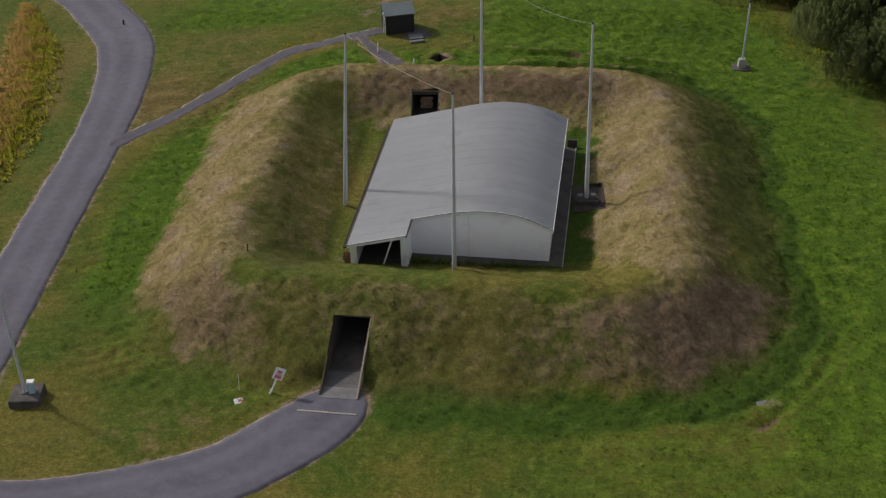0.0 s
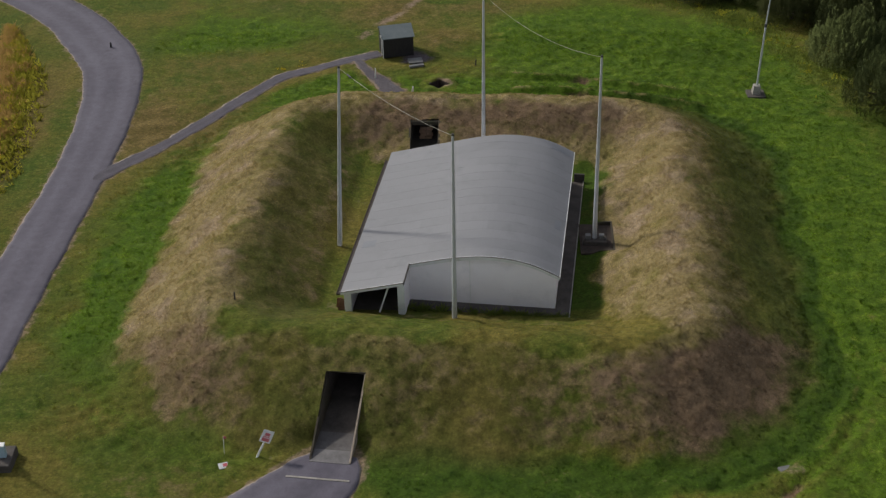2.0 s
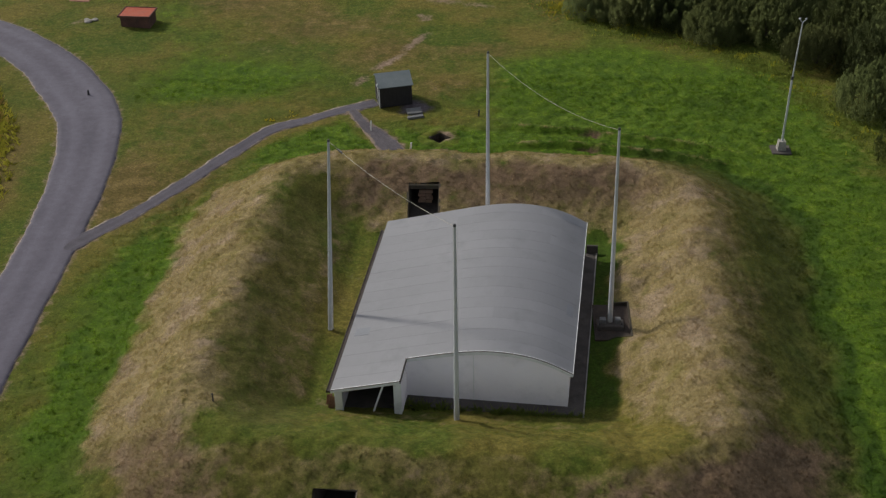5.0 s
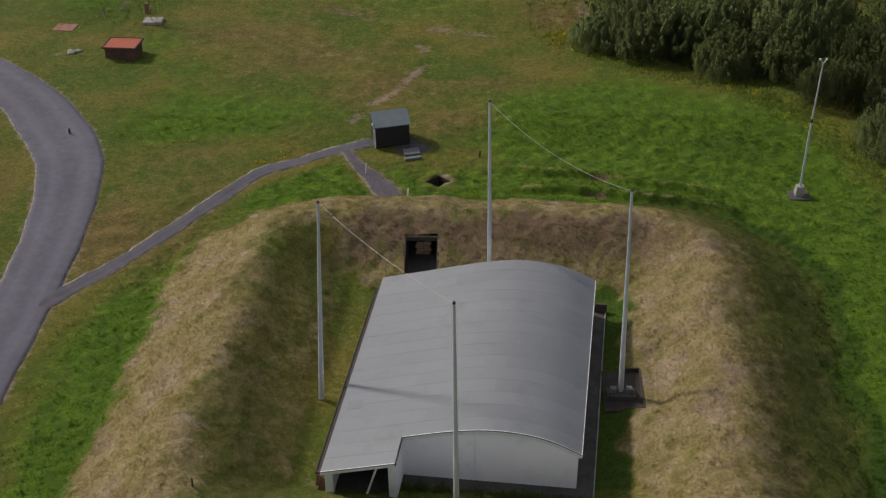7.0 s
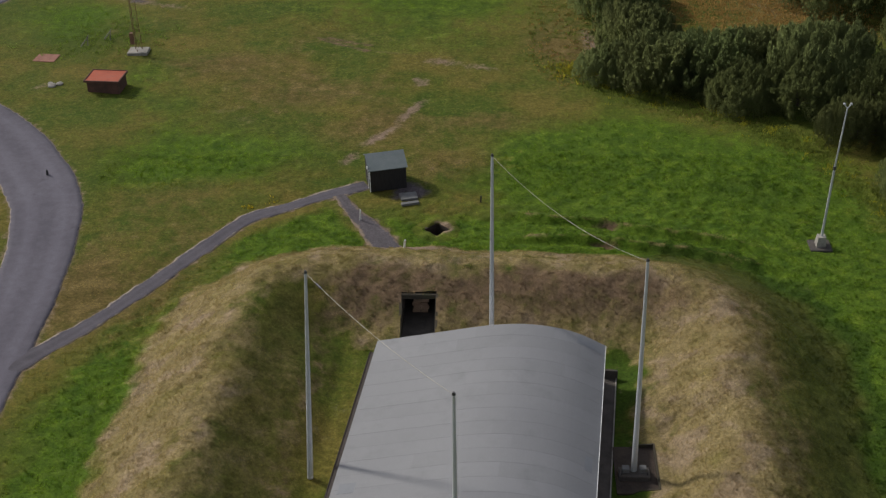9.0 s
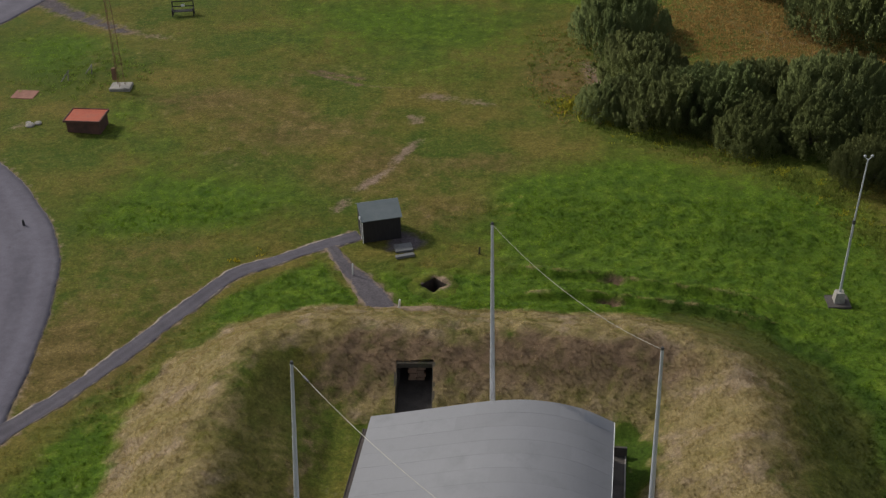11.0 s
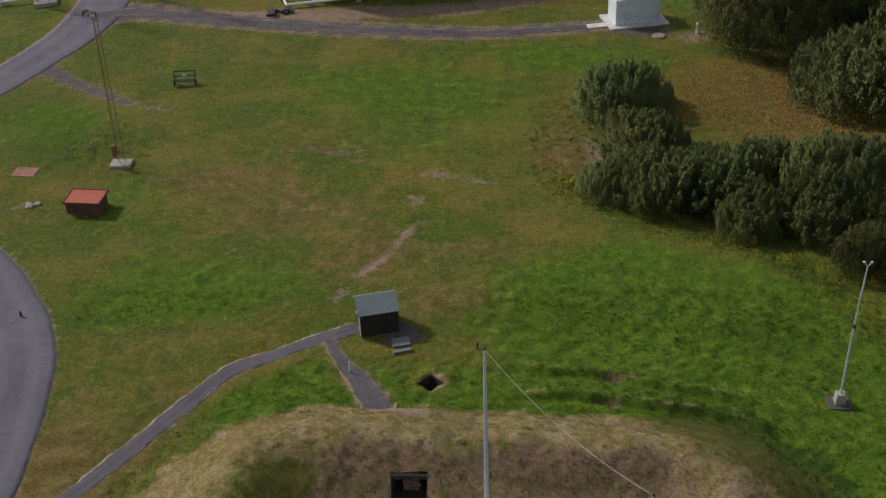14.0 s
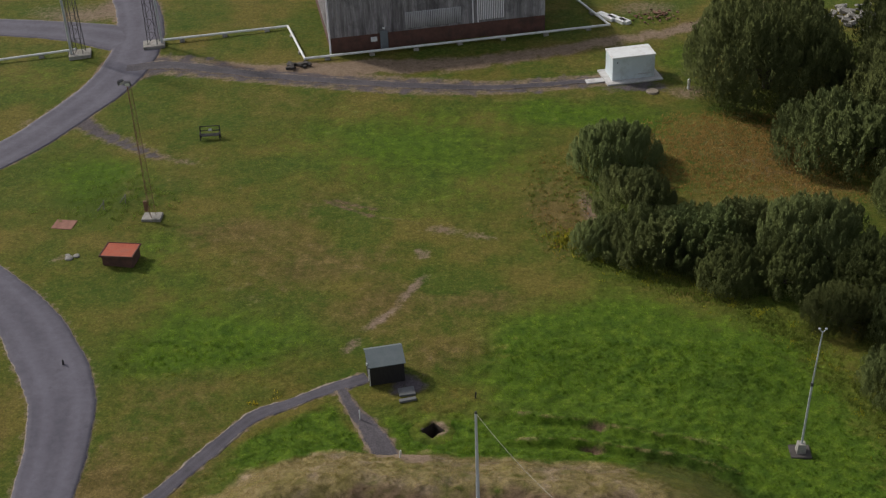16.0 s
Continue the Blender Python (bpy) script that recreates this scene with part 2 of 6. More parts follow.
M_WALL = surface("pale_grey_render", (0.88, 0.845, 0.90), (0.92, 0.885, 0.935), 0.6, 18, 0.85, relief=0.15, dist=0.004, stain=(0.80, 0.77, 0.82), stain_scale=0.7)
M_WHITE = surface("white_paint", (0.70, 0.71, 0.72), (0.78, 0.79, 0.80), 1.0, 20, 0.5, relief=0.08, dist=0.003, fine_amount=0.12, stain=(0.55, 0.54, 0.52), stain_scale=1.2)
M_POLE = surface("galvanised_pole", (0.44, 0.46, 0.49), (0.54, 0.56, 0.59), 0.8, 12, 0.5, 0.25, relief=0.06, dist=0.003, fine_amount=0.15)
M_TAR = surface("black_tarred_boards", (0.010, 0.009, 0.011), (0.022, 0.019, 0.022), 1.2, 20, 0.7, relief=0.3, dist=0.006, stretch=(6, 6, 1))
M_CONC = surface("weathered_concrete", (0.24, 0.225, 0.205), (0.36, 0.34, 0.315), 0.9, 14, 0.9, relief=0.3, dist=0.008, stain=(0.12, 0.115, 0.09), stain_scale=1.1)
M_DARKCONC = surface("dark_concrete", (0.055, 0.048, 0.045), (0.10, 0.088, 0.08), 0.9, 14, 0.9, relief=0.3, dist=0.008, stain=(0.035, 0.03, 0.028), stain_scale=1.0)
M_SLAB = surface("grey_slab_concrete", (0.11, 0.115, 0.12), (0.19, 0.19, 0.195), 1.2, 14, 0.85, relief=0.3, dist=0.008, stain=(0.08, 0.08, 0.07), stain_scale=1.2)
# darker copy of the grey floor, for the shade inside the passage
M_SLABDARK = surface("shaded_concrete_floor", (0.075, 0.070, 0.072), (0.13, 0.124, 0.126), 0.9, 14, 0.9, relief=0.3, dist=0.006, stain=(0.06, 0.055, 0.055), stain_scale=1.0)
M_BLOCK = surface("brown_blocks", (0.30, 0.20, 0.14), (0.40, 0.28, 0.20), 1.5, 14, 0.9, relief=0.4, dist=0.008, stain=(0.22, 0.17, 0.13), stain_scale=1.6, vary=0.15)
M_FLOOR = surface("grey_concrete_floor", (0.11, 0.105, 0.11), (0.19, 0.185, 0.19), 0.9, 14, 0.9, relief=0.3, dist=0.006)
M_PALECONC = surface("pale_concrete", (0.46, 0.45, 0.45), (0.60, 0.59, 0.59), 0.9, 14, 0.9, relief=0.2, dist=0.006, stain=(0.34, 0.33, 0.32), stain_scale=1.2)
M_CABIN = surface("pale_grey_blue_steel", (0.62, 0.70, 0.75), (0.69, 0.77, 0.82), 0.8, 10, 0.5, relief=0.05, dist=0.004, fine_amount=0.1, stain=(0.46, 0.51, 0.52))
M_MOSSY = surface("mossy_concrete", (0.030, 0.025, 0.018), (0.069, 0.057, 0.041), 1.2, 14, 0.95, relief=0.4, dist=0.01, stain=(0.036, 0.041, 0.017), stain_scale=1.3)
M_EARTH = surface("dark_earth", (0.034, 0.026, 0.022), (0.070, 0.052, 0.042), 1.5, 12, 0.95, relief=0.7, dist=0.03)
M_GUTTER = surface("brown_bitumen", (0.028, 0.020, 0.016), (0.05, 0.036, 0.03), 1.5, 16, 0.7, relief=0.2, dist=0.004)
M_DARK = surface("dark_timber", (0.035, 0.03, 0.028), (0.07, 0.06, 0.055), 1.5, 16, 0.8, relief=0.3, dist=0.006)
M_SHEDROOF = surface("slate_grey_felt", (0.10, 0.125, 0.135), (0.14, 0.165, 0.175), 0.8, 25, 0.6, relief=0.2, dist=0.004)
M_BARK = surface("bark", (0.06, 0.048, 0.036), (0.12, 0.10, 0.08), 2.0, 14, 0.9, relief=0.7, dist=0.02)
M_CABLE = surface("pale_steel_wire", (0.36, 0.35, 0.30), (0.44, 0.43, 0.37), 2, 20, 0.5, 0.3, relief=0.05, dist=0.002)
M_RED = surface("faded_red_roof_paint", (0.29, 0.045, 0.018), (0.42, 0.085, 0.030), 1.2, 12, 0.7, relief=0.2, dist=0.006, stain=(0.23, 0.06, 0.04), stain_scale=1.2)
M_BRICK = surface("dark_red_brick", (0.075, 0.036, 0.028), (0.13, 0.062, 0.048), 1.0, 12, 0.9, relief=0.4, dist=0.01, stain=(0.05, 0.035, 0.03), stain_scale=0.8, vary=0.15)
M_CLAD = surface("weathered_grey_sheeting", (0.105, 0.095, 0.102), (0.40, 0.38, 0.40), 0.55, 4, 0.8, relief=0.2, dist=0.01, fine_amount=0.65, stain=(0.085, 0.078, 0.084), stain_scale=0.3, stretch=(2.6, 2.6, 0.22))
M_BLUE = surface("pale_blue_paint", (0.30, 0.42, 0.50), (0.36, 0.49, 0.57), 1, 15, 0.5, relief=0.06, dist=0.003)
M_STEEL = surface("dark_steel", (0.05, 0.05, 0.055), (0.09, 0.09, 0.095), 2, 14, 0.5, 0.5, relief=0.1, dist=0.003)
M_RUST = surface("rusty_steel", (0.13, 0.065, 0.04), (0.24, 0.13, 0.085), 2, 14, 0.8, 0.1, relief=0.3, dist=0.005)
M_SIGNRED = surface("faded_red_print", (0.50, 0.10, 0.12), (0.58, 0.18, 0.20), 3, 25, 0.6, relief=0.02, dist=0.001)
M_LEAF = [leaf_material("willow_leaves", (0.062, 0.086, 0.030), (0.245, 0.285, 0.110)),
          leaf_material("dark_leaves", (0.042, 0.060, 0.022), (0.185, 0.210, 0.075))]
M_WEED = leaf_material("tall_dry_weeds", (0.34, 0.215, 0.066), (0.54, 0.375, 0.125))
M_TALLWEED = leaf_material("golden_dry_weeds", (0.34, 0.215, 0.06), (0.62, 0.43, 0.15))
M_GOLDWEED = leaf_material("yellow_green_weeds", (0.20, 0.21, 0.022), (0.42, 0.38, 0.05))
M_DOCK = leaf_material("coarse_leaves", (0.10, 0.16, 0.026), (0.24, 0.30, 0.06))
M_YELLOW = leaf_material("yellow_blooms", (0.42, 0.35, 0.02), (0.58, 0.50, 0.04))


# ---- mesh helpers ----
def mesh_from(verts, faces, name, material):
    me = bpy.data.meshes.new(name)
    me.from_pydata([tuple(v) for v in verts], [], faces)
    me.materials.append(material)
    return me


def arrays_mesh(name, verts, corners, material, attrs=None, smooth=False):
    """A mesh from numpy arrays: verts (n, 3) and corners (m, k), all faces with k corners."""
    me = bpy.data.meshes.new(name)
    k = corners.shape[1]
    me.vertices.add(len(verts))
    me.vertices.foreach_set("co", np.asarray(verts, np.float32).ravel())
    me.loops.add(corners.size)
    me.loops.foreach_set("vertex_index", corners.astype(np.int32).ravel())
    me.polygons.add(len(corners))
    me.polygons.foreach_set("loop_start", np.arange(0, corners.size, k, dtype=np.int32))
    if smooth:
        me.polygons.foreach_set("use_smooth", np.ones(len(corners), bool))
    for key, val in (attrs or {}).items():
        if np.ndim(val) == 2:
            me.attributes.new(key, "FLOAT_VECTOR", "POINT").data.foreach_set("vector", np.asarray(val, np.float32).ravel())
            continue
        me.attributes.new(key, "FLOAT", "POINT").data.foreach_set("value", np.asarray(val, np.float32))
    me.update(calc_edges=True)
    me.validate()
    me.materials.append(material)
    return me


def finish(bm, material, name, smooth=False):
    me = bpy.data.meshes.new(name)
    bmesh.ops.recalc_face_normals(bm, faces=bm.faces)
    bm.to_mesh(me)
    bm.free()
    me.materials.append(material)
    if smooth:
        for p in me.polygons:
            p.use_smooth = True
    return me


def part(name, bm, material, parent, label=""):
    me = bm if isinstance(bm, bpy.types.Mesh) else finish(bm, material, name)
    ob = new(name, me)
    ob.parent = parent
    if label:
        tagged(ob, label)
    return ob


def thing(name, m, label, category, group="", kind=""):
    ob = new(name)
    ob.empty_display_size = 0.2
    ob.matrix_world = m
    return tagged(ob, label, category, group, kind)


def solid(name, bm, material, label, category, m=None, group="", kind="", smooth=False):
    me = bm if isinstance(bm, bpy.types.Mesh) else finish(bm, material, name, smooth)
    ob = new(name, me)
    if m is not None:
        ob.matrix_world = m
    return tagged(ob, label, category, group, kind)


def box(bm, x0, y0, z0, x1, y1, z1, bevel=0.0, m=None):
    r = bmesh.ops.create_cube(bm, size=1)
    vs = r["verts"]
    for v in vs:
        v.co = Vector(((x0 + x1) / 2 + v.co.x * (x1 - x0), (y0 + y1) / 2 + v.co.y * (y1 - y0), (z0 + z1) / 2 + v.co.z * (z1 - z0)))
        if m is not None:
            v.co = m @ v.co
    if bevel:
        es = list({e for v in vs for e in v.link_edges})
        bmesh.ops.bevel(bm, geom=es, offset=bevel, segments=1, affect="EDGES")
    return bm


def one_box(x0, y0, z0, x1, y1, z1, bevel=0.02, m=None):
    return box(bmesh.new(), x0, y0, z0, x1, y1, z1, bevel, m)


def tube(bm, a, b, r0, r1=None, sides=10, caps=True):
    a, b = Vector(a), Vector(b)
    q = (b - a).to_track_quat("Z", "Y").to_matrix()
    r1 = r0 if r1 is None else r1
    rings = []
    for c, r in ((a, r0), (b, r1)):
        rings.append([bm.verts.new(c + q @ Vector((math.cos(2 * math.pi * k / sides) * r, math.sin(2 * math.pi * k / sides) * r, 0))) for k in range(sides)])
    for k in range(sides):
        bm.faces.new((rings[0][k], rings[0][(k + 1) % sides], rings[1][(k + 1) % sides], rings[1][k]))
    if caps:
        bm.faces.new(rings[0][::-1])
        bm.faces.new(rings[1])
    return bm


def one_tube(a, b, r0, r1=None, sides=10):
    return tube(bmesh.new(), a, b, r0, r1, sides)


def spline(points, step=0.5):
    """Points along a smooth curve through the given ones (any number of coordinates)."""
    p = np.array(points, float)
    p = np.vstack([2 * p[0] - p[1], p, 2 * p[-1] - p[-2]])
    out = []
    for k in range(1, len(p) - 2):
        n = max(2, int(np.linalg.norm(p[k + 1, :2] - p[k, :2]) / step))
        for u in np.linspace(0, 1, n, endpoint=False):
            out.append(0.5 * (2 * p[k] + (p[k + 1] - p[k - 1]) * u + (2 * p[k - 1] - 5 * p[k] + 4 * p[k + 1] - p[k + 2]) * u ** 2
                              + (3 * p[k] - p[k - 1] - 3 * p[k + 1] + p[k + 2]) * u ** 3))
    out.append(p[-2])
    return np.array(out)


# ---- the lie of the land ----
RING = (-12.8, 14.3, -10.95, 17.4)      # the crest line of the bank: west, east, south, north
RING_TURN = radians(-3.5)
FLOOR = 0.38                            # the yard inside the bank


def smooth01(a, b, v):
    t = np.clip((v - a) / (b - a), 0, 1)
    return t * t * (3 - 2 * t)


def ring_distance(x, y):
    """Metres outwards from the bank's crest line, a rectangle with round corners."""
    r = 5.0
    cx, cy = (RING[0] + RING[1]) / 2, (RING[2] + RING[3]) / 2
    c, sn = math.cos(RING_TURN), math.sin(RING_TURN)
    x, y = cx + (x - cx) * c + (y - cy) * sn, cy - (x - cx) * sn + (y - cy) * c
    qx = np.abs(x - cx) - ((RING[1] - RING[0]) / 2 - r)
    qy = np.abs(y - cy) - ((RING[3] - RING[2]) / 2 - r)
    return np.hypot(np.maximum(qx, 0), np.maximum(qy, 0)) + np.minimum(np.maximum(qx, qy), 0) - r


WAVES = [(random.uniform(0, 6.28), random.uniform(0, 6.28), random.uniform(0, 6.28), random.uniform(0.6, 1.4)) for _ in range(40)]


def wobble(x, y, size, seed=0):
    """Smooth uneven numbers about -1 to 1 with lumps of that size."""
    out = 0
    for k in range(7):
        a, ph, ph2, f = WAVES[(seed * 7 + k) % len(WAVES)]
        w = 2 * math.pi / size * f
        out = out + np.sin((x * math.cos(a) + y * math.sin(a)) * w + ph) * np.cos((y * math.cos(a) - x * math.sin(a)) * w * 0.8 + ph2)
    return out / 3.0


def bank_height(x, y):
    s = ring_distance(x, y) + 0.35 * wobble(x, y, 9.0, 1)
    outer = 3.0 * (1 - smooth01(-0.1, 6.7, s)) * 0.6 + 3.0 * np.clip(1 - (s - 0.3) / 6.0, 0, 1) * 0.4
    inner = FLOOR + (3.0 - FLOOR) * (0.6 * (1 - smooth01(-0.1, -6.3, s)) + 0.4 * np.clip(1 - (-s - 0.5) / 5.6, 0, 1))
    return np.where(s > 0, outer, inner)


# centre lines: x, y, width
ROAD = [(-27.5, -75, 4.3), (-26.9, -45, 4.2), (-26.6, -22, 4.1), (-26.6, -10, 4.0), (-26.55, 2, 3.95), (-26.45, 12, 3.95), (-26.95, 21, 4.3), (-28.5, 28.8, 4.8),
        (-31.6, 34.6, 5.0), (-36, 40.5, 4.6), (-44, 47, 4.4), (-60, 54, 4.4), (-100, 66, 4.4)]
DRIVE = [(-5.35, -16.8, 2.3), (-5.75, -18.0, 3.9), (-7.3, -20.1, 4.5), (-11.0, -23.3, 4.4), (-15.6, -25.0, 4.2), (-19.5, -25.9, 4.2), (-25.5, -26.4, 4.6)]
FOOTPATH = [(-25.4, 11.0, 1.9), (-23.5, 13.2, 1.3), (-20.9, 16.7, 1.2), (-17.4, 22.5, 1.25), (-14.6, 27.0, 1.25), (-12.1, 28.7, 1.15), (-9.4, 30.4, 1.15), (-7.0, 31.7, 1.35)]
FOOTPATH_B = [(-8.7, 30.3, 0.9), (-7.4, 27.7, 1.1), (-6.2, 26.0, 1.5), (-5.3, 24.3, 1.9), (-4.7, 23.1, 1.8), (-3.5, 22.4, 1.3), (-2.4, 21.9, 0.9)]
ROAD_FAR = [(-62, 44, 4.6), (-52, 58, 4.8), (-45.4, 67, 4.8), (-42.1, 74.5, 4.9), (-39.7, 82, 5.4), (-39.2, 90, 5.6), (-40.8, 99, 5.4), (-46, 112, 5), (-60, 140, 5)]
ROAD_WEST = [(-41, 94, 7.0), (-48, 96.5, 5.5), (-60, 98.5, 5), (-90, 102, 5)]
GRAVEL = [(-39, 86, 6.0), (-34.4, 86.7, 4.8), (-29, 85.3, 4.2), (-24.5, 84.0, 3.8), (-16.5, 82.2, 3.6), (-8, 80.8, 3.8), (1, 80.0, 3.0), (9.6, 81.1, 2.8), (17.5, 82.6, 2.4)]
DIRT = [(-22, 85.2, 1.6), (-13, 85.6, 3.4), (-3, 86.0, 3.2), (6, 88.6, 2.6), (15, 92.0, 2.2), (21, 94.4, 2.2), (34, 102, 3)]
DIRT_SPUR = [(-41.2, 74.0, 2.4), (-37.5, 70.5, 1.6), (-33.5, 67.6, 1.3), (-30.5, 65.5, 0.9)]
WAYS = {k: spline(v) for k, v in dict(road=ROAD, drive=DRIVE, footpath=FOOTPATH, branch=FOOTPATH_B, far=ROAD_FAR, west=ROAD_WEST, gravel=GRAVEL, dirt=DIRT, spur=DIRT_SPUR).items()}


def ribbon_distance(x, y, key):
    """Metres from the edge of a way, negative on it."""
    w = WAYS[key]
    best = np.full(x.shape, 1e9)
    lo, hi = w[:, :2].min(0) - 8, w[:, :2].max(0) + 8
    near = (x > lo[0]) & (x < hi[0]) & (y > lo[1]) & (y < hi[1])
    xs, ys = x[near], y[near]
    b = best[near]
    for px, py, wd in w[::2]:
        b = np.minimum(b, np.hypot(xs - px, ys - py) - wd / 2)
    best[near] = b
    return best


def blob(x, y, cx, cy, rx, ry, turn=0.0):
    """A patch with an uneven border: 1 at its middle, 0 outside."""
    c, s = math.cos(radians(turn)), math.sin(radians(turn))
    r, far = min(rx, ry), 1.8 * max(rx, ry)
    out = np.zeros(np.shape(x))
    near = (np.abs(x - cx) < far) & (np.abs(y - cy) < far)
    x, y = x[near], y[near]
    x, y = x + 0.3 * r * wobble(x, y, 2.4 * r, 2), y + 0.3 * r * wobble(x, y, 2.4 * r, 4)
    u, v = (x - cx) * c + (y - cy) * s, (y - cy) * c - (x - cx) * s
    out[near] = np.clip(1.35 - np.sqrt((u / rx) ** 2 + (v / ry) ** 2), 0, 1)
    return out


def ridge_line(x, k):
    """The two low mown ridges north of the bank, bending southwards towards the east."""
    w = x - 5
    return (27.3 - 0.17 * w - 0.008 * w * w if k == 0 else 24.8 - 0.05 * w - 0.015 * w * w) + 0.12 * np.sin(x * 0.9 + k)


def zones(x, y):
    """How dry, lush, heathy and bare the turf is at each place."""
    s = ring_distance(x, y) + 0.55 * wobble(x, y, 6.5, 0) + 0.3 * wobble(x, y, 2.4, 2)
    h = bank_height(x, y)
    on = smooth01(6.4, 4.4, s) * smooth01(-6.0, -4.6, s)
    west, east, south, north = x < RING[0] + 2, x > RING[1] - 2, y < RING[2] + 2, y > RING[3] - 2
    dry = 0.72 * on
    wside, eside = smooth01(-9.0, -12.0, x), smooth01(10.0, 13.0, x)
    nside, sside = smooth01(12.0, 15.5, y), smooth01(-7.0, -9.5, y)
    dry = dry + 0.38 * eside * smooth01(0.6, -0.8, s) * on + 0.3 * wside * smooth01(0.5, 1.6, s) * on
    dry = dry - 0.75 * eside * smooth01(0.9, 4.2, s) * (1 - 0.75 * smooth01(-6, -11, y))     # the shady outer east slope stays green
    dry = dry - 0.36 * smooth01(-5.0, -9.0, x) * smooth01(-0.6, -2.0, s) * (1 - nside * smooth01(-9.0, -7.5, x))   # so does the inner west slope
    dry = dry - (0.36 + 0.12 * np.sin(x * 0.5)) * sside * smooth01(0.3, 1.6, s) * smooth01(-15, -11.5, x) * smooth01(11.5, 8, x) - 0.15 * sside * smooth01(1.0, 5.6, s) - 0.58 * sside * smooth01(1.0, -0.6, s) * (1 - eside) * (1 - 0.5 * wside)
    dry = dry - 0.5 * smooth01(-4.9, -5.8, s)
    lush = 0.75 * smooth01(4.6, 6.8, s) * smooth01(9.8, 7.4, s) * (1 - 0.5 * sside) + 0.8 * blob(x, y, 15, 32, 14, 9, -18) + 0.42 * blob(x, y, -17, 36, 10, 5, 15)
    lush = lush + 0.85 * blob(x, y, 25, 0, 8, 26) + 0.4 * blob(x, y, 23, 20, 7, 12, 10) + 0.45 * blob(x, y, -21, 4, 4, 17) + 0.5 * blob(x, y, -2, 25, 12, 4) + 0.5 * blob(x, y, -13, 68, 10, 8)
    lush = lush + 0.5 * blob(x, y, 14, -22, 14, 7, 10) + 0.55 * blob(x, y, -2, 66, 9, 12) + 0.35 * blob(x, y, -22, 42, 6, 9, 10) + 0.4 * blob(x, y, -34, 60, 7, 10) + 0.4 * blob(x, y, 14, 71, 8, 4) + 0.15 * smooth01(-4.7, -5.6, s)
    worn = 0.7 * blob(x, y, -33, 16, 2.4, 16) + 0.60 * blob(x, y, 25, 64, 10, 10) + 0.62 * blob(x, y, -20, 19, 5.5, 9, -35) + 0.4 * blob(x, y, -20, 30, 5, 5) + 0.62 * blob(x, y, -13, 46.5, 8, 3.5, 12) + 0.5 * blob(x, y, -8, 41, 5, 4, 30) + 0.34 * blob(x, y, -2, 38, 7, 6)
    worn = worn + 0.36 * blob(x, y, 7, 58, 3.5, 9) + 0.30 * blob(x, y, -13, -20, 8, 3.5, 15) + 0.12 * blob(x, y, 2, -24, 9, 3) + 0.35 * blob(x, y, 28, 24, 3, 12, 10)
    worn = worn + 0.3 * blob(x, y, -20, 78, 12, 5) + 0.34 * blob(x, y, 22, 84, 8, 5) + 0.4 * blob(x, y, 16, 50, 14, 2.5, -25)
    worn = worn + 0.22 * blob(x, y, 7.5, 55, 3, 8) + 0.4 * blob(x, y, -18, 52, 8, 4, 20) + 0.35 * blob(x, y, -9, 57, 9, 3, -20) + 0.35 * blob(x, y, -30, 62, 6, 8) + 0.4 * blob(x, y, 3, 78, 14, 2)
    worn = worn + 0.3 * blob(x, y, -22, 52, 6, 2.5) + 0.3 * blob(x, y, -0.9, 34.1, 5, 2.5) + 0.35 * blob(x, y, 2, 41.4, 4, 1.6) + 0.3 * blob(x, y, 8, 51, 2.2, 5) + 0.35 * blob(x, y, -23.6, 20, 2, 6)
    lush = lush + 0.4 * blob(x, y, -19.6, 34.9, 8, 4, 10) + 0.25 * blob(x, y, -8.3, 55.8, 7, 3) + 0.35 * blob(x, y, 11.8, 34, 7, 3, -10) + 0.4 * blob(x, y, 14.5, 27.8, 6, 2, -10) + 0.4 * blob(x, y, 4.3, 26, 5, 1.6)
    lush = lush + 0.5 * blob(x, y, -10.2, 26.6, 4, 1.5, 40) + 0.4 * blob(x, y, -7.3, 23.6, 2.5, 1.5) + 0.4 * blob(x, y, -27, 49.3, 2.5, 3) + 0.4 * blob(x, y, -34.9, 61.6, 7, 4) + 0.3 * blob(x, y, 6.5, 36.9, 5, 3)
    lush = lush + 0.34 * blob(x, y, 14, 38.5, 13, 6, -5) + 0.4 * blob(x, y, 5, 33, 6, 5) + 0.6 * blob(x, y, 20.6, 86.5, 3.5, 4) + 0.6 * blob(x, y, 8, 74.5, 8, 4, -15) + 0.35 * blob(x, y, -50, 82, 12, 8)
    nook = blob(x, y, -9.0, 13.5, 2.6, 2.4)
    dry, lush = dry - 0.75 * nook, lush + 0.12 * nook
    # rank dark grass along the foot of the bank and in wet hollows
    foot = smooth01(5.0, 6.2, s) * smooth01(9.6, 7.8, s)
    # on the east slope this dark green also puts shade into the colour
    rank = 0.45 * blob(x, y, -33, 57.5, 6, 4) + 0.75 * sside * foot * smooth01(-6, -2, x) + 0.9 * eside * smooth01(3.8, 5.4, s) * smooth01(8.2, 7.4, s) + 0.5 * blob(x, y, 18.5, 30.5, 4, 2.5, -15) + 0.35 * blob(x, y, -19.5, 4, 1.6, 12, 4) + 0.4 * blob(x, y, -14.5, -15.5, 4, 2.5, 20)
    rank = rank + 0.34 * eside * smooth01(1.2, 3.5, s) * smooth01(7.2, 5.8, s) * smooth01(-9, -4, y) + 0.4 * blob(x, y, -20.5, -11, 4, 9) + 0.3 * blob(x, y, -15, -19, 6, 3, 15) + 0.3 * blob(x, y, -1, -20.5, 9, 3)
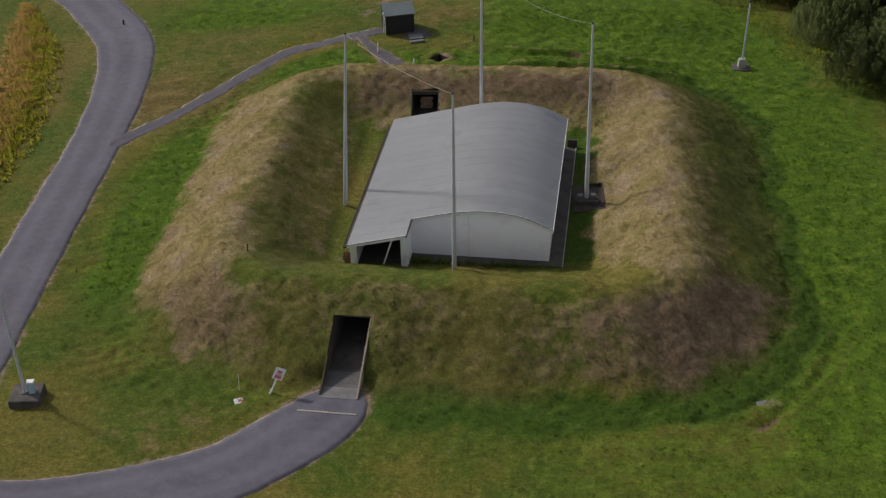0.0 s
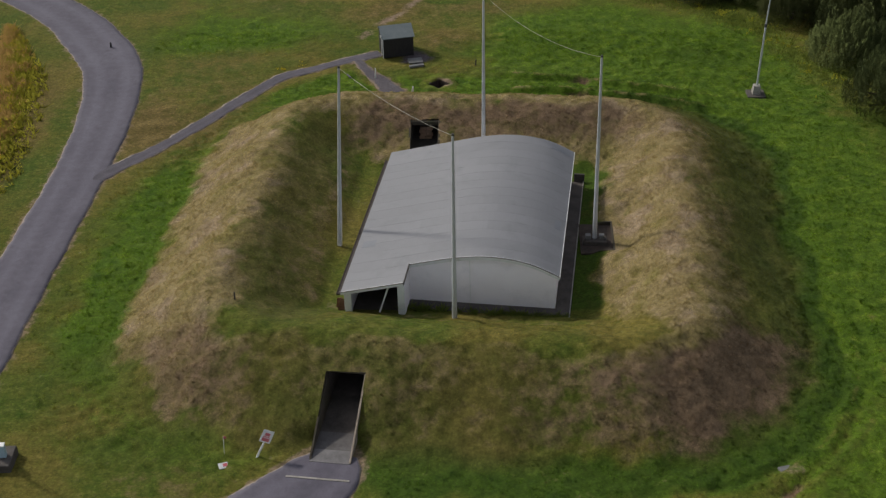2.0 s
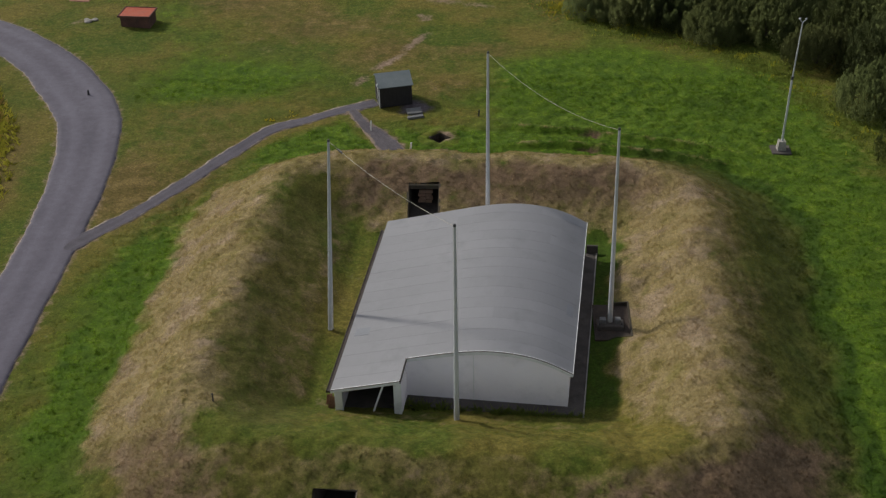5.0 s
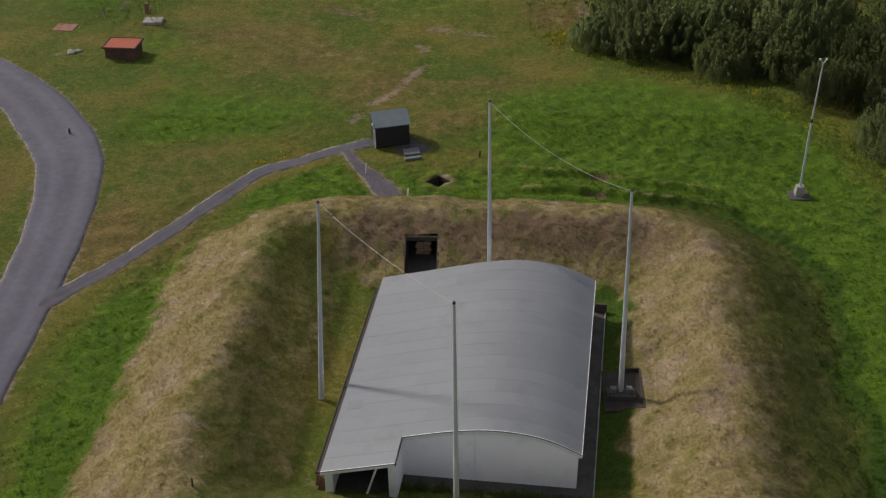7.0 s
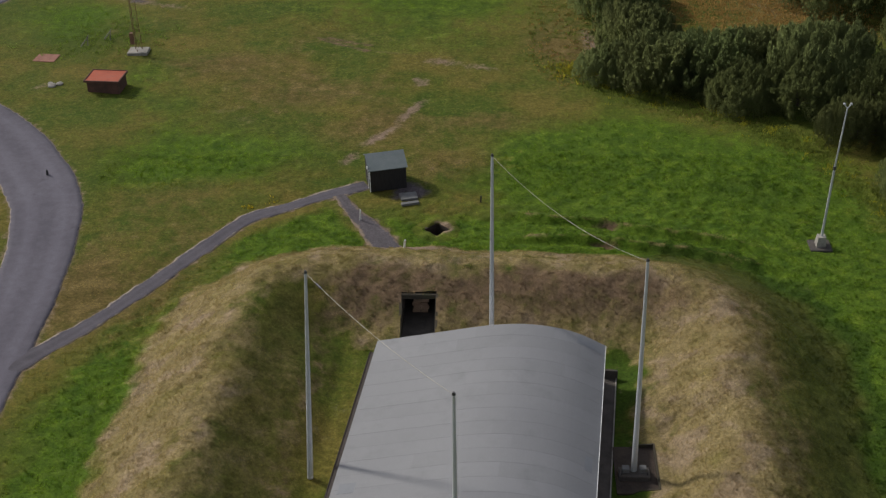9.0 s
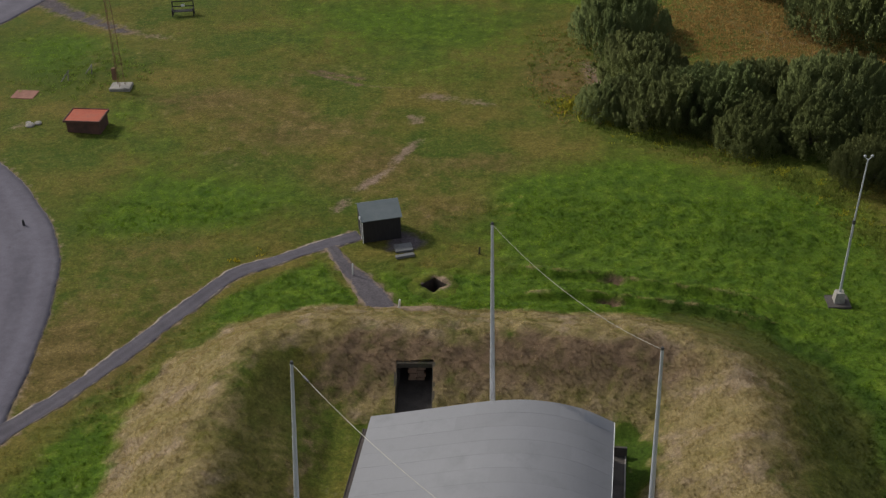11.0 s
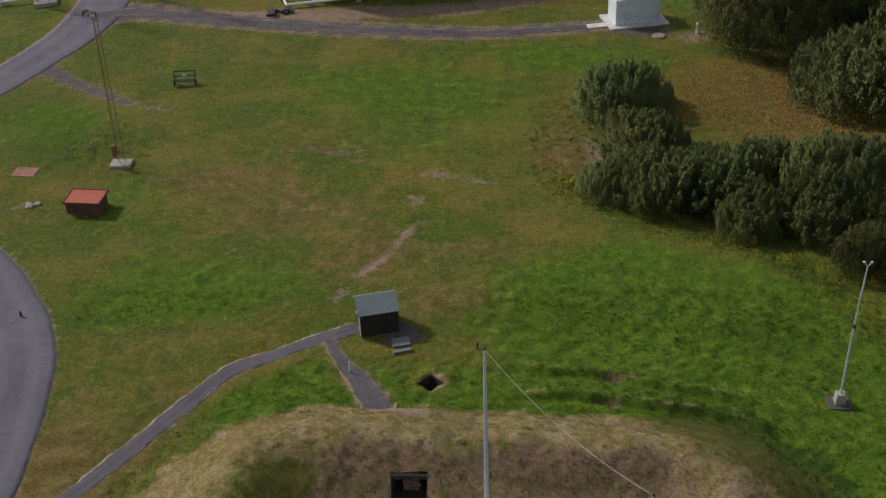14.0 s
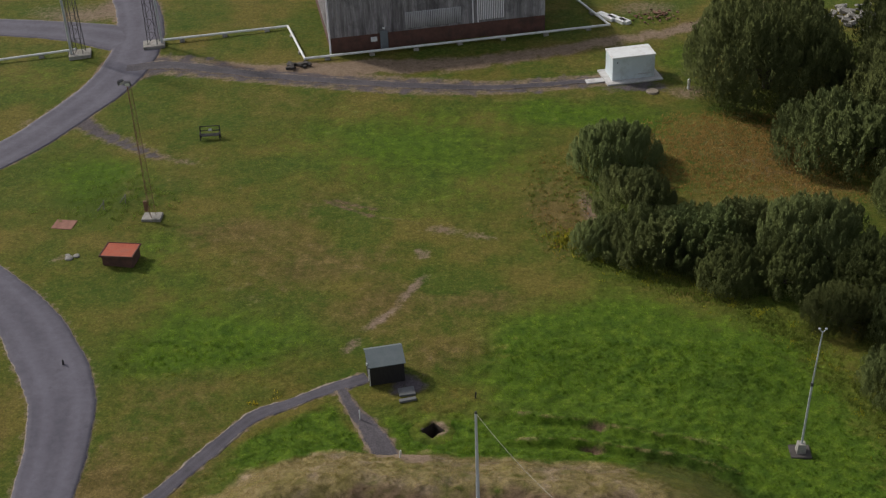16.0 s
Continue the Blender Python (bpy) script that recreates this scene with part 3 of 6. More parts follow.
    # mown bands round the bank
    lush = lush + 0.06 * np.sin(s * 4.6 + 0.5 * np.sin(x * 0.3)) * smooth01(6.5, 8, s) * smooth01(22, 14, s)
    heath = 0.72 * nside * smooth01(0.2, -1.4, s) * smooth01(-5.4, -3.8, s) * smooth01(-9.5, -6, x) * on + (0.20 + 0.26 * smooth01(2, 8, x) + 0.2 * smooth01(-9, -13, x)) * sside * on * smooth01(0.4, 1.6, s)
    heath = heath + 0.4 * eside * smooth01(0.8, 2.5, s) * smooth01(7.0, 5.6, s) * smooth01(-5, -10, y)
    rank = rank + smooth01(-4.7, -5.6, s) * (0.2 + 0.55 * smooth01(2, 5, x))
    heath = heath + 0.15 * smooth01(-4.4, -5.6, s) + 0.28 * smooth01(-5.0, -8.0, x) * smooth01(-2.5, -4.2, s) * on
    heath = heath + 0.14 * blob(x, y, 4, -22, 20, 6) + 0.2 * blob(x, y, -14, -20, 8, 4)
    heath = heath + 0.16 * blob(x, y, 10.5, -12.5, 4, 3) + 0.18 * blob(x, y, -13.5, -12, 4, 3) + 0.25 * blob(x, y, -17, 43, 5, 3) + 0.3 * blob(x, y, 27, 62, 7, 6)
    soil = 0.85 * blob(x, y, -6.7, 38.9, 0.55, 2.0, -38) + 0.75 * blob(x, y, -4.6, 43.0, 0.5, 2.6, -25) + 0.62 * blob(x, y, -8.6, 35.4, 0.6, 1.3, -30)
    soil = soil + 0.6 * blob(x, y, -2.8, 51.9, 1.6, 0.8) + 0.5 * blob(x, y, 0.4, 50.9, 2.2, 0.7, -15) + 0.8 * blob(x, y, 9.8, 55.2, 0.9, 3.2, 8) + 0.6 * blob(x, y, -4.2, 48.2, 0.9, 0.9)
    soil = soil + 0.6 * blob(x, y, -28, 64.6, 2.2, 0.6, -20) + 0.5 * blob(x, y, -34.4, 47.5, 0.8, 0.8)
    soil = soil + 0.6 * blob(x, y, 21, 78.5, 2.6, 1.6) + 0.45 * blob(x, y, 17.2, -17.6, 1.0, 0.5) + 0.4 * blob(x, y, 30, 93, 6, 3)
    dry = np.clip(dry, 0, 1)
    ridge = smooth01(2, 5, x) * smooth01(21, 17, x)
    for k in range(2):
        line = ridge_line(x, k)
        dry = dry + (0.44 + 0.2 * wobble(x, y, 2.2, 3)) * ridge * np.exp(-((y - line - 0.15) / 0.17) ** 2)
        # brown below each crest puts the ridge's south-side shadow into the colour
        heath = heath + 0.2 * ridge * np.exp(-((y - line + 0.3) / 0.14) ** 2)
    heath = heath + 0.4 * blob(x, y, 4.6, 27.6, 1.2, 0.3)
    corner = smooth01(4, 10, x) * smooth01(2, -8, y)
    for s0 in (8.9, 10.2):
        worn = worn + 0.34 * corner * np.exp(-((ring_distance(x, y) - s0) / 0.22) ** 2)
    for key, reach in (("road", 0.34), ("drive", 0.34), ("footpath", 0.3), ("branch", 0.35), ("far", 0.4), ("gravel", 0.6)):
        d = ribbon_distance(x, y, key)
        soil = soil + 0.62 * smooth01(reach, 0.0, d + 0.15 * wobble(x, y, 2.0, 1))
        lush = lush * smooth01(-0.1, 1.0, d)
    # bare tracks worn by wheels
    d = ribbon_distance(x, y, "dirt") + 0.5 * wobble(x, y, 3.5, 1)
    soil = soil + 0.78 * smooth01(0.9, -0.7, d)
    worn = worn + 0.5 * smooth01(1.6, 0.0, d)
    d = ribbon_distance(x, y, "spur") + 0.3 * wobble(x, y, 2.0, 2)
    grit = 0.9 * smooth01(0.4, -0.4, d)
    soil = soil + 0.5 * smooth01(0.9, 0.0, d)
    # dark brown puts both earth and the shadow in the dips into the colour
    hollow = blob(x, y, 9.2, 26.5, 1.0, 0.3, -12) + blob(x, y, 8.7, 24.15, 0.9, 0.3, -9) + blob(x, y, 16.9, -19.1, 1.0, 0.3, 40)
    heath = heath + 0.8 * hollow
    grit = grit + 0.72 * smooth01(0.5, -0.9, ribbon_distance(x, y, "gravel") + 0.9 * wobble(x, y, 3.0, 2)) + 0.75 * blob(x, y, 16, 79.6, 4, 1.2) + 0.9 * blob(x, y, -4.1, 30.9, 1.3, 1.5, 12)
    soil = soil + 0.5 * blob(x, y, -20, 85.6, 8, 1.6, -6) + 0.7 * blob(x, y, -48, 102, 8, 4, 10) + 0.7 * blob(x, y, -6.9, -5.2, 0.7, 0.9) + 0.5 * blob(x, y, 18, 101, 5, 3) + 0.95 * blob(x, y, -2.8, 21.5, 1.2, 0.9, -20)
    for xa, ya, xb, yb in ((-13.4, 57.0, -9.0, 54.3), (-12.5, 57.1, -8.6, 55.4), (-9.0, 54.3, -2.4, 52.0)):
        f = np.clip(((x - xa) * (xb - xa) + (y - ya) * (yb - ya)) / ((xb - xa) ** 2 + (yb - ya) ** 2), 0, 1)
        heath = heath + (0.75 if xa < -9.5 else 0.4) * np.exp(-(np.hypot(x - xa - f * (xb - xa), y - ya - f * (yb - ya)) / 0.28) ** 2)
    fringe = sside * smooth01(1.0, 0.0, s) * smooth01(-8.6, -7.0, s) * (1 - eside)
    dry, lush, heath, soil, rank = dry - 0.5 * fringe, lush + 0.16 * fringe, heath - 0.4 * fringe, soil - 0.6 * fringe, rank - 0.5 * fringe
    front = smooth01(-4.4, -5.4, y) * smooth01(-9.4, -8.0, y) * smooth01(-0.4, -1.6, s) * smooth01(-10.5, -8.5, x) * smooth01(10.5, 8.0, x)
    dry, lush, heath, soil = dry - 0.48 * front, lush + 0.04 * front, heath - 0.5 * front, soil - 0.6 * front
    rank, worn = rank - 0.5 * front, worn + 0.28 * front
    # even olive cover on slopes out of the sun, their shade in the colour
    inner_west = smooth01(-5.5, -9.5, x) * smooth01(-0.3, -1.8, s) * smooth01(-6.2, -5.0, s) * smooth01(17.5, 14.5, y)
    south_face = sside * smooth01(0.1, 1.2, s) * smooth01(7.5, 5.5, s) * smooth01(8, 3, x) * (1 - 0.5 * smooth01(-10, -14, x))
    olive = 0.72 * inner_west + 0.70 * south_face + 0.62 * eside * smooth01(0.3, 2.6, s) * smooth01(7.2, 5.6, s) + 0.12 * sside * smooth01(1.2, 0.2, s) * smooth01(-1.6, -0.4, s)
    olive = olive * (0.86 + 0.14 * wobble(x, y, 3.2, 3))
    return dict(olive=np.clip(olive, 0, 1), rank=np.clip(rank, 0, 1), grit=np.clip(grit, 0, 1), worn=np.clip(worn, 0, 1), dry=np.clip(dry, 0, 1), lush=np.clip(lush, 0, 1), heath=np.clip(heath, 0, 1), soil=np.clip(soil, 0, 1))


def land(x, y):
    """The height of the ground."""
    h = bank_height(x, y)
    s = ring_distance(x, y)
    far = smooth01(160, 60, np.hypot(x, y - 30))
    rough = 0.05 * wobble(x, y, 3.1, 2) + 0.035 * wobble(x, y, 1.3, 3)
    on = smooth01(7, 5, s) * smooth01(-6, -4.5, s)
    shady = np.maximum(smooth01(12, 15, x), smooth01(-7, -9, x) * smooth01(0.3, -1.0, s))
    h = h + (rough * (0.7 + 1.0 * on * (1 - 0.8 * shady)) + 0.03 * wobble(x, y, 0.75, 5) * on * (1 - 0.8 * shady)) * far + 0.10 * wobble(x, y, 14, 4) * far * smooth01(7, 12, s)
    # low mown ridges north of the bank
    ridge = smooth01(2, 5, x) * smooth01(21, 17, x)
    for k, amp in enumerate((0.22, 0.27)):
        line = ridge_line(x, k)
        h = h + ridge * amp * (np.exp(-((y - line - 0.2) / 0.4) ** 2) - 0.8 * np.exp(-((y - line + 0.4) / 0.3) ** 2))
    tall = smooth01(5.6, 7.0, s) * smooth01(12.5, 9.5, s) + blob(x, y, 14, 31, 13, 8, -18) + 0.8 * blob(x, y, 25, 0, 8, 26) + 0.7 * blob(x, y, -19.6, 34.9, 8, 4, 10) + 0.6 * blob(x, y, -32, 57, 5, 4)
    h = h + np.clip(tall, 0, 1) * (0.07 * wobble(x, y, 1.5, 5) + 0.035 * wobble(x, y, 0.8, 1))
    h = h - 0.3 * (blob(x, y, 9.2, 26.5, 1.0, 0.3, -12) + blob(x, y, 8.7, 24.15, 0.9, 0.3, -9) + blob(x, y, 16.9, -19.1, 1.0, 0.3, 40))
    # wheel ruts round the south-east corner
    corner = smooth01(4, 10, x) * smooth01(2, -8, y)
    for s0 in (8.3, 9.6):
        h = h - corner * 0.12 * np.exp(-((s - s0 - 0.2 * np.sin(x * 0.5)) / 0.28) ** 2) + corner * 0.05 * np.exp(-((s - s0 - 0.6) / 0.3) ** 2)
    for key in WAYS:
        d = ribbon_distance(x, y, key)
        flat = smooth01(1.3, 0.1, d) * (s > 5.0)
        h = h * (1 - flat) - 0.02 * flat
    near_pit = smooth01(1.6, 0.3, np.maximum(np.abs(x - 8.97) - 1.1, np.abs(y - 3.0) - 1.6))
    h = h * (1 - 0.75 * near_pit) + 0.75 * near_pit * np.minimum(h, 0.62)
    # the shaft and the pole's pit are cut out of the ground; the yard is level
    yard = smooth01(-5.2, -6.2, s)
    return h * (1 - yard) + FLOOR * yard


def land_normal(x, y):
    e = 0.15
    nx, ny = (land(x - e, y) - land(x + e, y)) / (2 * e), (land(x, y - e) - land(x, y + e)) / (2 * e)
    v = np.column_stack([nx, ny, np.ones(len(nx))])
    return v / np.linalg.norm(v, axis=1)[:, None]


def axis(stops):
    out = []
    for a, b, step in stops:
        out += list(np.arange(a, b, step))
    return np.array(out + [stops[-1][1]])


# ---- ground ----
TUN_S = (-6.2, -4.12)      # the south passage: west and east inner faces
TUN_N = (-3.45, -1.45)
PIT = (7.85, 9.85, 1.05, 4.3)
SHAFT = (-1.9, 25.86)
xs = axis([(-2000, -300, 340), (-300, -80, 44), (-80, -45, 2.5), (-45, -20, 0.5), (-20, 22, 0.2), (22, 45, 0.5), (45, 90, 3), (90, 300, 42), (300, 2000, 340)])
ys = axis([(-2000, -300, 340), (-300, -60, 40), (-60, -28, 2), (-28, -19, 0.4), (-19, 22, 0.2), (22, 29, 0.16), (29, 62, 0.35), (62, 104, 0.5), (104, 110, 1), (110, 160, 5), (160, 400, 48), (400, 2000, 320)])


def snap(axis_values, *wanted):
    for w in wanted:
        axis_values[np.argmin(np.abs(axis_values - w))] = w
    return np.sort(axis_values)


xs = snap(xs, *TUN_S, *TUN_N, PIT[0], PIT[1])
ys = snap(ys, PIT[2], PIT[3])
gx, gy = np.meshgrid(xs, ys)
# the ground is drawn aside a little so that its seams run along the south passage
SOUTH_TURN = 6.0
gx = gx + math.tan(radians(SOUTH_TURN)) * (gy + 12.7) * smooth01(6.0, 1.6, np.abs(gx + 5.16)) * smooth01(-22, -19, gy) * smooth01(-8.5, -11.5, gy)
gz = land(gx, gy)
n_x, n_y = len(xs), len(ys)
idx = np.arange(n_x * n_y).reshape(n_y, n_x)
quads = np.stack([idx[:-1, :-1], idx[:-1, 1:], idx[1:, 1:], idx[1:, :-1]], -1).reshape(-1, 4)
plain_x = np.meshgrid(xs, ys)[0]
mx, my = (plain_x[:-1, :-1] + plain_x[1:, 1:]).ravel() / 2, (gy[:-1, :-1] + gy[1:, 1:]).ravel() / 2
cut = (mx > TUN_S[0]) & (mx < TUN_S[1]) & (my > -17.4) & (my < -12.75)
cut |= (mx > TUN_N[0]) & (mx < TUN_N[1]) & (my > 11.4) & (my < 15.3)
cut |= (mx > PIT[0]) & (mx < PIT[1]) & (my > PIT[2]) & (my < PIT[3])
cut |= np.abs(mx - SHAFT[0]) + np.abs(my - SHAFT[1]) < 1.05
quads = quads[~cut]
verts = np.stack([gx.ravel(), gy.ravel(), gz.ravel()], 1)
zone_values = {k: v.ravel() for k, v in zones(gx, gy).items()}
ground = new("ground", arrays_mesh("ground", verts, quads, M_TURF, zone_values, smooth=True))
tagged(ground, "uneven turf of green and straw-dry grass with an earth bank", "ground", kind="structure")


def land_at(x, y):
    return float(land(np.array([float(x)]), np.array([float(y)]))[0])


def lay_way(name, key, material, z, label, category, ragged=0.04, narrow=1.0):
    """A flat way a few centimetres thick, with crumbled edges that sink into the turf."""
    w = WAYS[key]
    d = np.gradient(w[:, :2], axis=0)
    nrm = np.stack([-d[:, 1], d[:, 0]], 1) / np.linalg.norm(d, axis=1)[:, None]
    k = np.arange(len(w))
    cols, edge, wheel = [], [], []
    for f in np.linspace(-1, 1, 13):
        rag = ragged * (np.sin(k * 1.7 + f * 9) * 0.6 + np.sin(k * 0.61 + f * 4) + 0.7 * np.sin(k * 2.9 + f * 5)) * abs(f) ** 6
        half = w[:, 2] / 2 * narrow + rag
        p = w[:, :2] + nrm * (f * half)[:, None]
        cols.append(np.column_stack([p, np.full(len(p), z + 0.012 * (1 - f * f) - (0.01 if abs(f) == 1 else 0))]))
        edge.append(half * (1 - abs(f)))
        wheel.append(np.full(len(p), math.exp(-((abs(f) - 0.45) / 0.17) ** 2)))
    n = len(w)
    low = [c + np.array([0, 0, -0.1]) for c in (cols[0], cols[-1])]
    v = np.vstack([low[0]] + cols + [low[1]])
    zero = [np.zeros(n)]
    i = np.arange(len(v)).reshape(-1, n)
    q = np.stack([i[:-1, :-1], i[:-1, 1:], i[1:, 1:], i[1:, :-1]], -1).reshape(-1, 4)[:, ::-1]
    ob = new(name, arrays_mesh(name, v, q, material, {"edge": np.concatenate(zero + edge + zero), "wheel": np.concatenate(zero + wheel + zero)}))
    return tagged(ob, label, category, kind="structure")


lay_way("road", "road", M_ASPHALT, 0.002, "narrow grey asphalt road with crumbling edges", "road")
lay_way("road", "drive", M_ASPHALT, 0.007, "grey asphalt drive leading to a passage in the bank", "drive")
lay_way("footpath", "footpath", M_PATH, -0.002, "narrow grey asphalt footpath across the grass", "path", 0.075)
lay_way("footpath", "branch", M_WAYGRAVEL, 0.012, "short dark gravel path to the bank", "path", 0.08)
lay_way("road", "far", M_ASPHALT, 0.002, "grey asphalt road curving past a mast", "road")
lay_way("road", "west", M_ASPHALT, -0.002, "grey asphalt side road", "road")
lay_way("gravel_track", "gravel", M_WAYGRAVEL, 0.007, "dark gravel track with worn patches", "track", 0.16, 0.42)

# ---- the store inside the bank ----
STORE = pose(0, 0, 0, 0, 0, -6.0)
ROOF_U = [(-5.75, 1.97), (-3.9, 2.44), (-2.1, 2.90), (-0.7, 3.26), (0.7, 3.58), (2.3, 3.78), (3.9, 3.70), (5.3, 3.36), (6.85, 2.62)]
prof = spline([(u, z) for u, z in ROOF_U], 0.3)
U0, U1 = -5.64, 6.68          # eaves
W0, W1 = -5.45, 6.48          # outer faces of the side walls
V0, V1, VP = -4.05, 10.5, -5.95   # front gable, back gable, front of the porch


def roof_z(u):
    return float(np.interp(u, prof[:, 0], prof[:, 1]))


store = thing("storehouse", STORE, "low grey store with a barrel roof inside a grassy bank", "building")


def gable(u0, u1, v0, v1, z0, drop):
    bm = bmesh.new()
    us = np.linspace(u0, u1, 25)
    rows = []
    for v in (v0, v1):
        rows.append(([bm.verts.new((u, v, z0)) for u in us], [bm.verts.new((u, v, roof_z(u) - drop)) for u in us]))
    (a0, a1), (b0, b1) = rows
    for k in range(len(us) - 1):
        bm.faces.new((a0[k], a0[k + 1], a1[k + 1], a1[k]))
        bm.faces.new((b0[k + 1], b0[k], b1[k], b1[k + 1]))
        bm.faces.new((a1[k], a1[k + 1], b1[k + 1], b1[k]))
    for e in (0, -1):
        bm.faces.new((a0[e], a1[e], b1[e], b0[e]))
    return bm


Z0 = FLOOR - 0.3
part("front_wall", gable(-2.0, W1, V0, V0 + 0.3, Z0, 0.10), M_WALL, store, "pale grey rendered gable wall")
part("back_wall", gable(W0, W1, V1 - 0.3, V1, Z0, 0.10), M_WALL, store)
part("side_wall", one_box(W1 - 0.3, V0 + 0.3, Z0, W1, V1 - 0.3, roof_z(W1) - 0.1, 0), M_WALL, store)
part("side_wall", one_box(W0, VP + 0.25, Z0, W0 + 0.3, V1 - 0.3, roof_z(W0) - 0.1, 0), M_WALL, store)
part("porch_wall", one_box(-2.32, VP + 0.2, Z0, -2.0, V0, roof_z(-2.2) - 0.1, 0.01), M_WALL, store)
part("porch_back_wall", one_box(W0 + 0.3, -2.2, Z0, -2.0, -2.0, roof_z(W0) - 0.1, 0), M_DARKCONC, store, "dark wall at the back of the porch")
part("porch_pillar", one_box(W0 - 0.03, VP, Z0, W0 + 0.38, VP + 0.25, roof_z(W0 + 0.2) - 0.14, 0.015), M_WHITE, store)
part("porch_pillar", one_box(-2.36, VP, Z0, -1.97, VP + 0.2, roof_z(-2.2) - 0.14, 0.015), M_WHITE, store)
bm = tube(bmesh.new(), (-3.55, -5.85, FLOOR), (-2.93, -5.72, 2.32), 0.055, 0.055, 8)
part("brace", bm, M_WHITE, store, "white slanting timber brace")
part("downpipe", one_tube((1.55, V0 - 0.006, Z0), (1.55, V0 - 0.006, roof_z(1.55) - 0.3), 0.022, 0.022, 8), M_WHITE, store, "thin pale pipe up the gable")

# roofing strips run across the arch, each lapping the next
def strip(v0, v1, u0, u1, lift):
    us = [u for u in prof[:, 0] if u0 < u < u1]
    us = np.array([u0] + us + [u1])
    zs = np.array([roof_z(u) for u in us])
    th = 0.05
    v = np.vstack([np.column_stack([us, np.full(len(us), w), zs + dz]) for w, dz in ((v0, 0.0045 + lift), (v1, lift), (v1, -th), (v0, -th))])
    n = len(us)
    i = np.arange(4 * n).reshape(4, n)
    q = [(i[a, k], i[a, k + 1], i[(a + 1) % 4, k + 1], i[(a + 1) % 4, k]) for a in range(4) for k in range(n - 1)]
    q += [tuple(i[:, 0]), tuple(i[::-1, -1])]
    return mesh_from(v, q, "roofing_sheet", M_ROOF)


edges = np.linspace(V0 - 0.12, V1 + 0.1, 16)
for k in range(15):
    # each course is two or three sheets with staggered laps
    laps = [U0, -1.98 + 0.9 * ((k * 5) % 4), 2.6 + 0.7 * ((k * 3) % 5), U1] if k % 3 else [U0, 0.4 + 0.6 * (k % 4), U1]
    for q, (ua, ub) in enumerate(zip(laps, laps[1:])):
        part("roofing_sheet", strip(edges[k], edges[k + 1], ua, ub, 0.0012 * ((k + q) % 2)), None, store)
for k in range(2):
    a = VP - 0.1 + k * (V0 - 0.12 - VP + 0.1) / 2
    part("roofing_sheet", strip(a, a + (V0 - 0.12 - VP + 0.1) / 2, U0, -1.95, 0.0012 * (k % 2)), None, store)
for ua, ub, va, vb in ((5.2, 6.6, 9.75, 10.45), (6.05, 6.4, 0.5, 1.5), (-5.3, -4.5, -1.5, -0.8)):
    part("patch_sheet", strip(va, vb, ua, ub, 0.006), None, store, "newer grey patch on the roofing").data.materials[0] = M_ROOFPATCH


def fascia(u0, u1, v, depth, drop0, drop1):
    us = np.linspace(u0, u1, 20)
    zs = np.array([roof_z(u) for u in us])
    v4 = np.vstack([np.column_stack([us, np.full(20, w), zs - d]) for w, d in ((v - depth, drop0), (v, drop0), (v, drop1), (v - depth, drop1))])
    i = np.arange(80).reshape(4, 20)
    q = [(i[a, k], i[a, k + 1], i[(a + 1) % 4, k + 1], i[(a + 1) % 4, k]) for a in range(4) for k in range(19)] + [tuple(i[:, 0]), tuple(i[::-1, -1])]
    return mesh_from(v4, q, "fascia", M_WHITE)


part("fascia", fascia(-1.98, U1, V0 - 0.12, 0.05, -0.03, 0.21), None, store, "white curved edge board")
part("fascia", fascia(U0, -1.98, VP - 0.1, 0.05, -0.03, 0.17), None, store)
part("drip_edge", fascia(-1.98, U1, V0 - 0.17, 0.03, -0.045, -0.005), None, store, "thin dark drip edge").data.materials[0] = M_GUTTER
part("drip_edge", fascia(U0, -1.98, VP - 0.15, 0.03, -0.045, -0.005), None, store).data.materials[0] = M_GUTTER
part("verge_board", one_box(-1.98, VP - 0.15, roof_z(-1.98) - 0.14, -1.93, V0 - 0.12, roof_z(-1.98) + 0.05, 0.01), M_DARK, store)
part("eaves_board", one_box(U1, V0 - 0.17, 2.56, U1 + 0.03, V1 + 0.1, 2.72, 0.006), M_WHITE, store)
part("gutter", one_box(U0 - 0.26, VP + 0.1, 1.64, U0 - 0.01, V1 - 0.6, 1.76, 0.02), M_GUTTER, store, "dark brown gutter")
part("gutter_lip", one_box(U0 - 0.30, VP + 0.1, 1.62, U0 - 0.26, V1 - 0.6, 1.79, 0.005), M_GUTTER, store)

scrap = thing("scrap_sheets", pose(-6.35, -4.75, FLOOR, 0, 0, -6), "rusty red-brown metal sheets leaning beside the porch", "scrap")
for k, (dx, tilt, h) in enumerate(((0.0, 14, 0.9), (0.16, 20, 0.75), (-0.2, 9, 0.6))):
    part("sheet", one_box(-0.16, -0.012, -0.03, 0.16, 0.012, h, 0.004, pose(dx, -0.25 + 0.22 * k, 0, 0, tilt, 20 * k)), M_RUST, scrap)
pave = solid("pavement", one_box(W1, V0 - 0.9, FLOOR - 0.1, 7.30, V1 + 0.2, FLOOR + 0.03, 0), M_DARKCONC, "dark paving along the store", "paving", STORE, kind="structure")
solid("pavement", one_box(-2.0, V0 - 0.9, FLOOR - 0.1, W1, V0, FLOOR + 0.03, 0), M_DARKCONC, "dark paving along the store", "paving", STORE, kind="structure")
solid("pavement", one_box(W0, VP - 0.6, FLOOR - 0.1, -2.0, -2.2, FLOOR + 0.034, 0), M_DARKCONC, "dark floor of the open porch", "paving", STORE, kind="structure")
